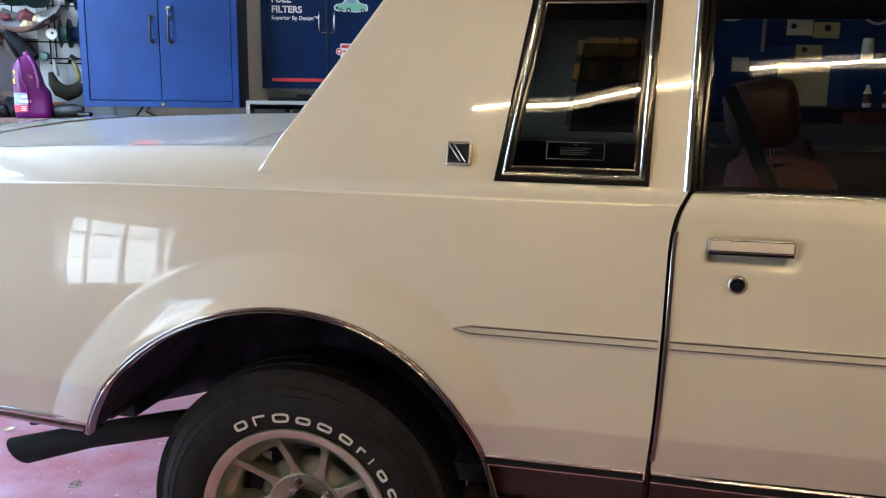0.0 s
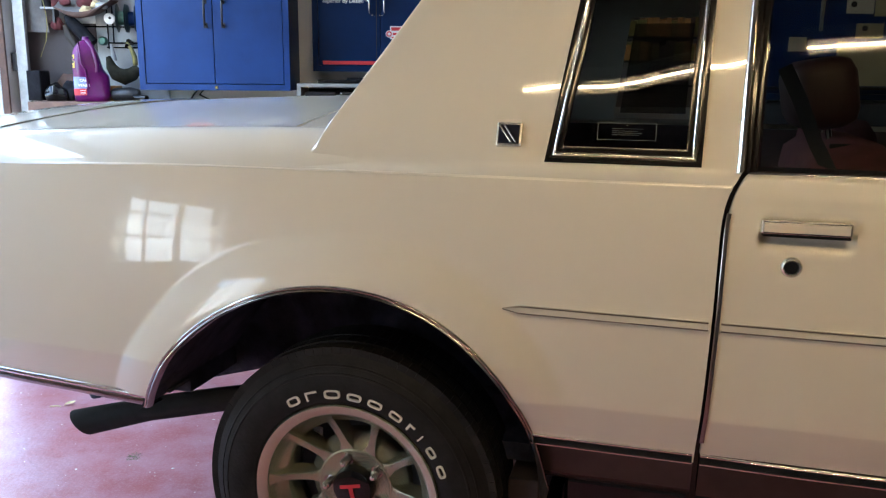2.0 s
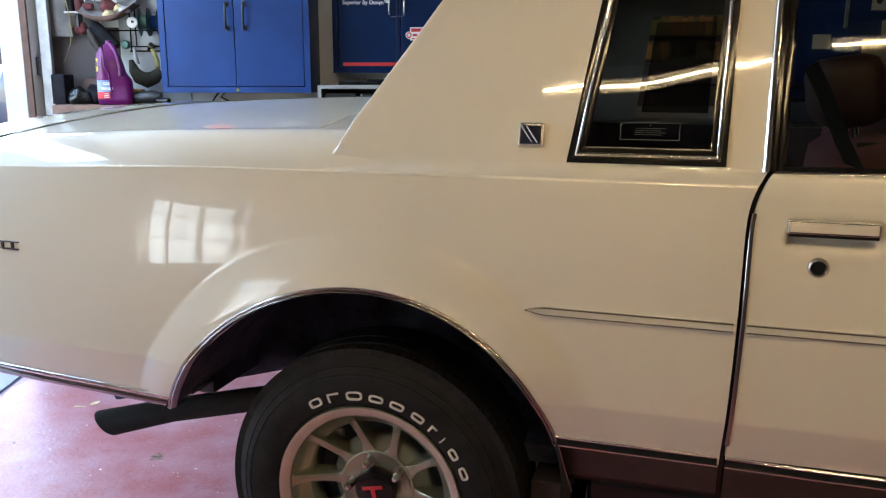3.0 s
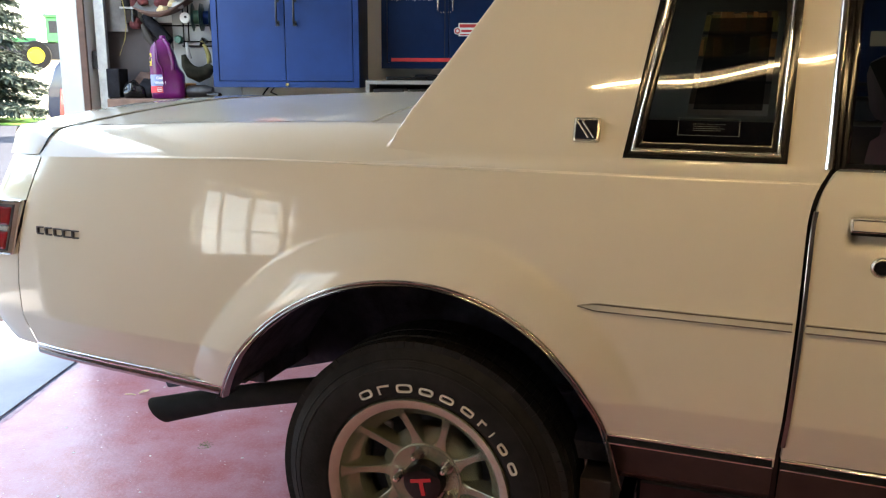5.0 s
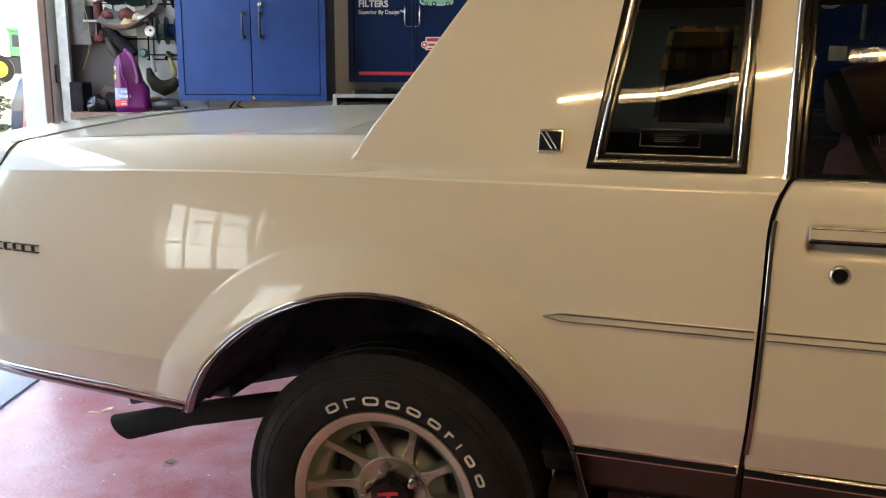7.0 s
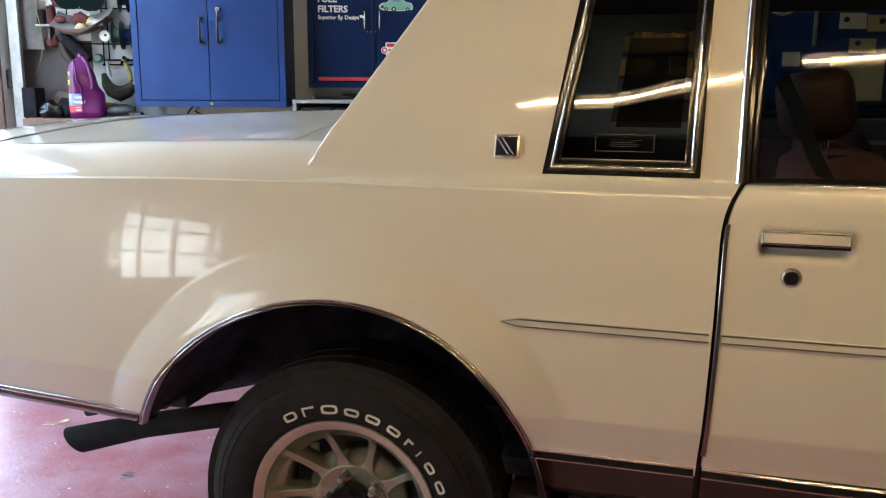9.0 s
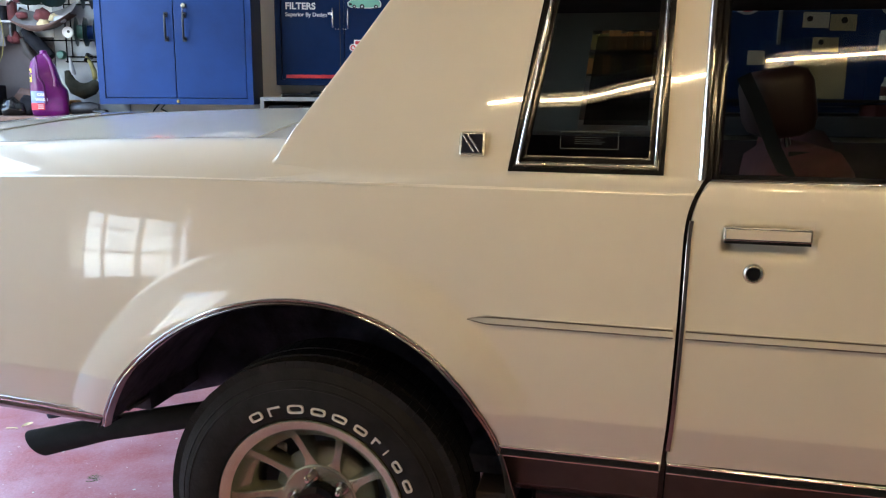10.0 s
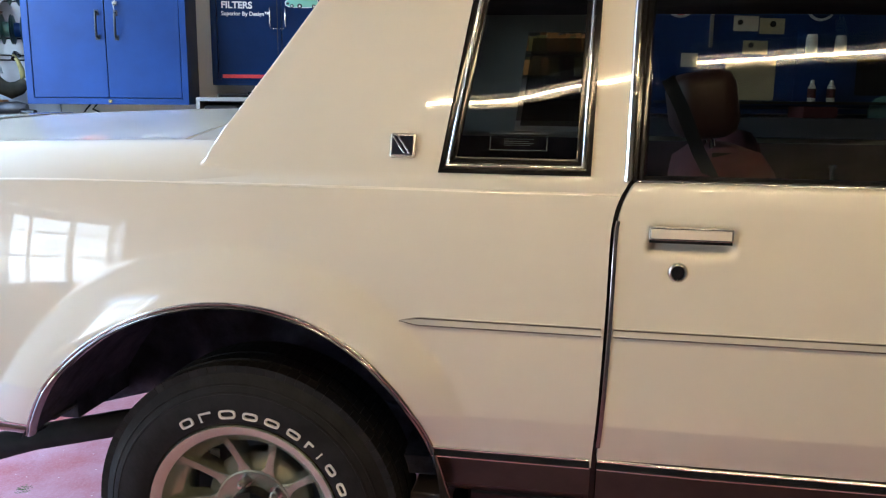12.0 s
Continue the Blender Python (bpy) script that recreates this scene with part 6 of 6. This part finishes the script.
GREEN_DARK = material("dark green-black plastic", (0.010, 0.030, 0.026), 0.4, vary=0.25, scale=20)
reel(-1.284, 2.76, 1.722, 0.070, GREEN_PLASTIC, "dark green reel hanging on the wire rack")
reel(-1.234, 2.76, 1.720, 0.068, NAVY, "navy blue reel hanging on the wire rack")
reel(-1.250, 2.78, 1.905, 0.072, DARK_CLOTH, "dark reel hanging high on the wire rack")
reel(-1.415, 2.78, 1.915, 0.075, DARK_CLOTH, "dark reel hanging high on the wire rack", 60)
reel(-1.52, 2.78, 1.925, 0.078, DARK_CLOTH, "dark reel hanging high on the wire rack", 60)
# cloth sling tray: pale top sheet, thick brown front edge
tray = thing("hanging_sling", "pale cloth sling with brown front edge hung on the wall", "sling tray")
def sling_z(s): return 1.790 - 0.080 * s * (1 - s) * 2.2 - 0.02 * (1 - s) + 0.02 * s
rows = []
for i in range(21):
    s = i / 20
    rows.append([(-1.60 + 0.285 * s, 2.72 + 0.13 * k / 6, sling_z(s) + 0.075 * (k / 6) ** 1.3) for k in range(7)])
part("sheet", grid(rows), CANVAS, tray, "pale cloth sheet", True, 60)
rows = []
for i in range(21):
    s = i / 20
    th = 0.006 + 0.022 * (math.sin(math.pi * min(1, s * 1.15)) if s < 0.87 else 0.1)
    rows.append([(-1.60 + 0.285 * s, 2.72 + o, sling_z(s) + 0.003 - th * q) for o, q in ((0.006, 0), (-0.004, 0.0), (-0.006, 0.4), (0.0, 0.9), (0.012, 1.0), (0.10, 0.6))])
part("front_edge", grid(rows), LEATHER, tray, "brown leather front edge", True, 60)
blob("sponge", -1.452, 2.745, 1.738, 0.034, 0.025, 0.022, CREAM, "cream sponge in the hanging sling", "sponge", 12)
blob("sponge", -1.412, 2.775, 1.770, 0.022, 0.02, 0.022, CREAM, "cream sponge in the hanging sling", "sponge", 19)
blob("rag", -1.475, 2.790, 1.775, 0.040, 0.025, 0.034, RED_DARK, "dark red rag in the hanging sling", "rag", 15)
blob("rag", -1.565, 2.775, 1.780, 0.028, 0.02, 0.022, RED_DARK, "red rag in the hanging sling", "rag", 25)
blob("glove", -1.378, 2.755, 1.765, 0.030, 0.02, 0.020, GALV, "pale grey glove in the hanging sling", "glove", 41)
blob("rag", -1.56, 2.79, 1.860, 0.05, 0.02, 0.05, RED_DARK, "dark red bundle hung on the wire rack", "rag", 44)
disc = tagged(part("round_lid", lathe([(0.0, -0.008), (0.018, -0.009), (0.026, -0.006), (0.028, 0.002)], 28), WHITE_PAINT, None, "", True, 40), "white plastic lid hung on the wire rack", "lid")
disc.location = (-1.360, 2.80, 1.722)
part("hole", lathe([(0.0, -0.0105), (0.007, -0.0105), (0.007, -0.006)], 16), BLACK_INK, disc).location = (0.006, 0, 0.003)
brush = tagged(part("brush", tube([(-1.575, 2.82, 1.735), (-1.55, 2.81, 1.70), (-1.50, 2.80, 1.655), (-1.445, 2.79, 1.600)], 0.03, 10, radii=[0.020, 0.030, 0.032, 0.026]), DARK_CLOTH, None, "", True, 60), "dark bristle brush hanging at a slant", "brush")
part("handle", tube([(-1.595, 2.83, 1.69), (-1.575, 2.83, 1.63), (-1.54, 2.82, 1.585)], 0.02, 8, radii=[0.012, 0.022, 0.016]), DARK_WOOD, brush, "brown wooden back")
tagged(part("canvas_horn", tube([(-1.375, 2.79, 1.535), (-1.362, 2.785, 1.485), (-1.335, 2.78, 1.450), (-1.295, 2.775, 1.435), (-1.255, 2.775, 1.450), (-1.225, 2.78, 1.480)], 0.03, 12, radii=[0.012, 0.026, 0.036, 0.040, 0.034, 0.022]), OLIVE_DARK, None, "", True, 60), "dark olive canvas pouch curling below the rack", "pouch")
tagged(part("strap", tube([(-1.272, 2.77, 1.605), (-1.252, 2.77, 1.575), (-1.238, 2.77, 1.535), (-1.236, 2.77, 1.50), (-1.25, 2.77, 1.47)], 0.012, 8, radii=[0.007, 0.010, 0.013, 0.013, 0.011]), STRAP, None, "", True, 60), "dull yellow strap hanging from the rack", "strap")
tagged(part("funnel", tube([(-1.36, 2.80, 1.60), (-1.355, 2.80, 1.56), (-1.35, 2.80, 1.515)], 0.01, 8, radii=[0.006, 0.011, 0.016]), GREY_PAINT, None, "", True, 60), "grey plastic funnel hung on the wire rack", "funnel")
tagged(part("knob", lathe([(0.0, -0.02), (0.016, -0.02), (0.022, -0.01), (0.022, 0.01)], 20), GREEN_PLASTIC, None, "", True, 40), "green plastic cap on the wall", "cap").location = (-1.398, 2.80, 1.612)
sh = tagged(part("sheet", grid([[(-1.80 + 0.135 * i / 6 - 0.05 * s * i / 6, 2.80 + 0.010 * math.sin(i * 1.3), 1.652 + 0.5 * s) for i in range(7)] for s in np.linspace(0, 1, 6)]), CANVAS, None, "", True, 60), "off-white sheet hanging on the wall", "sheet")
small_shelf = thing("wall_shelf", "dark wall shelf crowded with tins beside the doorway", "shelf")
part("board", box(-1.69, 2.78, 1.765, -1.575, 2.862, 1.775), GREY_PAINT, small_shelf)
part("bracket", box(-1.64, 2.80, 1.70, -1.63, 2.862, 1.765), DARK_METAL, small_shelf)
for u, h, mt, lb in ((-1.672, 0.07, DARK_CLOTH, "black tin standing on the small wall shelf"), (-1.625, 0.09, RED_DARK, "dark red tin standing on the small wall shelf")):
    tagged(part("tin", lathe([(0.0, 0.0), (0.022, 0.0), (0.023, 0.003), (0.023, h), (0.0, h + 0.001)], 20, axis="z"), mt, None, "", True, 40), lb, "tin").location = (u, 2.82, 1.7752)
blob("rag", -1.628, 2.83, 1.665, 0.03, 0.02, 0.035, RED_DARK, "dark red rag hanging under the wall shelf", "rag", 52)
tagged(part("cord", tube([(-1.675, 2.76, 2.1), (-1.670, 2.76, 1.83), (-1.655, 2.76, 1.75), (-1.653, 2.76, 1.68), (-1.665, 2.76, 1.61), (-1.698, 2.76, 1.53)], 0.0022, 6), STRAP), "thin yellow cord hanging on the wall", "cord")
tagged(part("wall_panel", box(-1.452, 2.866, 1.318, -1.10, 2.879, 2.2), GREY_PAINT), "dull white panel behind the wire rack", "panel")
tagged(part("hardboard", box(-1.85, 2.862, 1.318, -1.455, 2.878, 1.70), HARDBOARD), "grey-brown hardboard panel on the wall above the bench", "board")
for u in (-0.93, -0.90):
    tagged(part("cable", tube([(u, 2.78, 1.378), (u - 0.02, 2.76, 1.35), (u - 0.035 if u < -0.91 else u + 0.05, 2.74, 1.318)], 0.004, 6), TRIM_BLACK), "black cable hanging under the cabinet", "cable", "cables")
for u in (-0.72, -0.57):
    tagged(part("tin", lathe([(0.0, 0.0), (0.05, 0.0), (0.052, 0.008), (0.045, 0.018), (0.0, 0.019)], 24, axis="z"), GLOSS_BLACK, None, "", True, 40), "low black tin on the bench", "tin", "tins").location = (u, 2.52, 1.318)

# ---- ceiling lights ----
for u, v, turn, half in ((-0.070, -1.644, -4.5, 0.51), (1.192, -1.757, -11.5, 0.595)):
    fx = thing("tube_light", "slim shop light with one lit fluorescent tube under a grey hood", "ceiling light", "ceiling lights", m=pose(u, v, H, 0, 0, turn))
    part("batten", box(-half - 0.015, -0.022, -0.045, half + 0.015, 0.022, 0.0, 0.004), LAMP_GREY, fx)
    part("hood", grid([[(x, y, z) for y, z in ((-0.046, -0.086), (-0.048, -0.080), (-0.026, -0.046), (0.026, -0.046), (0.048, -0.080), (0.046, -0.086), (0.024, -0.050), (-0.024, -0.050))] for x in (-half - 0.017, half + 0.017)], close=True), LAMP_GREY, fx, "grey enamelled reflector hood")
    part("tube", tube([(-half, 0, -0.085), (half, 0, -0.085)], 0.0065, 14), TUBE, fx, "lit fluorescent tube", True, 60)
    for k in (-1, 1):
        part("end_cap", box(k * (half + 0.005) - 0.010, -0.016, -0.102, k * (half + 0.005) + 0.010, 0.016, -0.052, 0.003), LAMP_GREY, fx)

# ---- outdoors, seen past the door jamb ----
spruce(-14.9, 23.4, 8.2, 3)
tagged(part("lawn", box(-45, 21.9, -0.17, -5, 25.5, -0.12), LAWN), "green mown lawn strip", "lawn", kind="structure")
def tractor(x, y, rz, rear, paint, disc_paint, label, cab=True):
    """rear: place, radius and width of the rear wheels."""
    t = thing("tractor", label, "tractor", m=pose(x, y, land(x, y), 0, 0, rz))
    part("hood", box(0.2, -0.4, 1.0, 2.4, 0.4, 1.75, 0.08), paint, t)
    cabp = None if not cab else part("cab", box(-1.5, -0.7, 1.5, -0.3, 0.7, 2.85, 0.08), paint, t)
    if cab:
        part("cab_window", box(-1.35, -0.72, 2.0, -0.45, 0.72, 2.65, 0.02), DARK_METAL, cabp)
        part("cab_roof", box(-1.6, -0.8, 2.85, -0.2, 0.8, 3.02, 0.05), paint, cabp)
    part("chassis", box(-1.2, -0.45, 0.55, 2.2, 0.45, 1.5, 0.05), DARK_METAL, t)
    part("tow_deck", box(-1.9, -0.45, 0.08, -1.0, 0.45, 0.86, 0.05), paint, t)
    for wx, wr, ww in (rear, (1.9, 0.55, 0.35)):
        for s in (-1, 1):
            w = part("wheel", lathe([(wr * 0.55, -ww / 2), (wr * 0.93, -ww / 2), (wr, -ww / 2 + 0.08), (wr, ww / 2 - 0.08), (wr * 0.93, ww / 2), (wr * 0.55, ww / 2)], 40), RUBBER, t, "large black tyre", True, 40)
            w.location = (wx, s * 0.85, wr)
            part("disc", lathe([(0.0, -ww / 2 + 0.04), (wr * 0.45, -ww / 2 + 0.06), (wr * 0.56, -ww / 2 - 0.01), (wr * 0.56, ww / 2 + 0.01), (wr * 0.45, ww / 2 - 0.06), (0.0, ww / 2 - 0.04)], 32), disc_paint, w, "painted wheel disc", True, 40)
            for k in range(22):
                part("lug", box(wr - 0.02, -ww / 2 + 0.03, -0.035, wr + 0.035, ww / 2 - 0.03, 0.035, m=Matrix.Rotation(2 * math.pi * k / 22, 4, "Y")), RUBBER, w) if wr > 0.9 else None
    return t
tractor(-23.93, 45.5, 207, (0.3, 0.78, 0.5), TRACTOR_GREEN, WHEEL_YELLOW, "green farm tractor with yellow wheels parked outside")

def parked_suv(x, y, rz):
    """A tall estate car: bevelled body of one side profile, glasshouse, lamps and wheels."""
    c = thing("parked_vehicle", "dark blue estate car with red tail lamps on the drive", "vehicle", m=pose(x, y, -0.14, 0, 0, rz))
    side = ((0.04, 0.42), (0.0, 0.75), (0.05, 1.10), (0.22, 1.62), (0.42, 1.86), (0.80, 1.95), (2.40, 1.92), (3.05, 1.30), (4.25, 1.16), (4.40, 0.90), (4.40, 0.42))
    bm = bmesh.new()
    vs = [[bm.verts.new((a, b, z)) for a, z in side] for b in (-0.88, 0.88)]
    for i in range(len(side)):
        k = (i + 1) % len(side)
        bm.faces.new((vs[0][i], vs[0][k], vs[1][k], vs[1][i]))
    bm.faces.new(vs[0]), bm.faces.new(vs[1][::-1])
    bmesh.ops.bevel(bm, geom=bm.edges[:], offset=0.06, segments=3, affect="EDGES", profile=0.5)
    body = part("body", bm, NIGHT_BLUE, c, "", True, 40)
    for b in (-0.885, 0.885):
        for x0, x1 in ((0.42, 1.15), (1.22, 2.20)):
            part("side_window", box(x0, b - 0.006, 1.28, x1, b + 0.006, 1.74, 0.004), PALE_GLASS, body, "pane mirroring the bright sky")
        part("tail_lamp", box(0.24, b - 0.02 if b > 0 else b - 0.012, 0.55, 0.36, b + 0.012 if b > 0 else b + 0.02, 1.16, 0.02, m=Matrix(((1, 0, 0.08, -0.05), (0, 1, 0, 0), (0, 0, 1, 0), (0, 0, 0, 1)))), RED_LENS, body, "red tail lamp")
        for wx in (0.85, 3.55):
            w = part("wheel", lathe([(0.20, -0.11), (0.31, -0.11), (0.34, -0.08), (0.34, 0.08), (0.31, 0.11), (0.20, 0.11)], 32), RUBBER, c, "", True, 40)
            w.location = (wx, math.copysign(0.80, b), 0.34)
            part("disc", lathe([(0.0, -0.09), (0.19, -0.09), (0.205, -0.10), (0.205, 0.10), (0.19, 0.09), (0.0, 0.09)], 24), GALV, w)
    return c
parked_suv(-9.88, 18.02, 26.8)

# ---- litter on the floor ----
leaf = tagged(part("leaf", grid([[(0.046 * s + 0.005 * k * k, 0.015 * k * math.sin(math.pi * min(1, s * 0.9 + 0.1)), 0.003 + 0.007 * abs(k) + 0.012 * s * s + 0.003 * math.sin(5 * s)) for k in (-1, -0.5, 0, 0.5, 1)] for s in np.linspace(0, 1, 10)]), DRY_LEAF, None, "", True, 80), "dry curled yellow leaf on the red floor", "leaf")
leaf.matrix_world = pose(-1.39, 1.95, 0.0, 0, 0, 30)
twig = tagged(part("twig", tube([(0, 0, 0.004), (-0.02, 0.004, 0.005), (-0.05, -0.004, 0.004)], 0.0026, 6), DRY_LEAF), "thin dry twig on the red floor", "twig")
twig.matrix_world = pose(-1.40, 1.94, 0, 0, 0, -10)
verts, faces = [], []
rng = random.Random(21)
for i in range(60):
    a, r = rng.uniform(0, 6.28), rng.uniform(0, 0.034)
    x, y = r * math.cos(a), r * math.sin(a)
    b, l = rng.uniform(0, 6.28), rng.uniform(0.006, 0.014)
    n = len(verts)
    verts += [(x, y, 0.001), (x + l * math.cos(b), y + l * math.sin(b), 0.006), (x + 0.002 * math.sin(b), y - 0.002 * math.cos(b), 0.003)]
    faces.append((n, n + 1, n + 2))
me = bpy.data.meshes.new("sprig")
me.from_pydata(verts, [], faces)
sprig = tagged(part("sprig", me, LAWN), "small green sprig on the red floor", "sprig")
sprig.location = (-0.92, 1.44, 0)
verts, faces = [], []
for i in range(420):
    x, y = rng.uniform(-1.8, 0.4), rng.uniform(0.1, 2.4)
    s = rng.uniform(0.0015, 0.0045) if rng.random() < 0.85 else rng.uniform(0.006, 0.009)
    n, a = len(verts), rng.uniform(0, 6.28)
    verts += [(x + s * math.cos(a + k * 1.57) * rng.uniform(0.6, 1.2), y + s * math.sin(a + k * 1.57) * rng.uniform(0.5, 1.1), 0.0012) for k in range(4)] + [(x, y, 0.001 + s * 0.5)]
    faces += [(n, n + 1, n + 4), (n + 1, n + 2, n + 4), (n + 2, n + 3, n + 4), (n + 3, n, n + 4)]
me = bpy.data.meshes.new("grit")
me.from_pydata(verts, [], faces)
tagged(part("grit", me, PAPER), "pale grit and paint flakes scattered on the floor", "grit", kind="stuff")
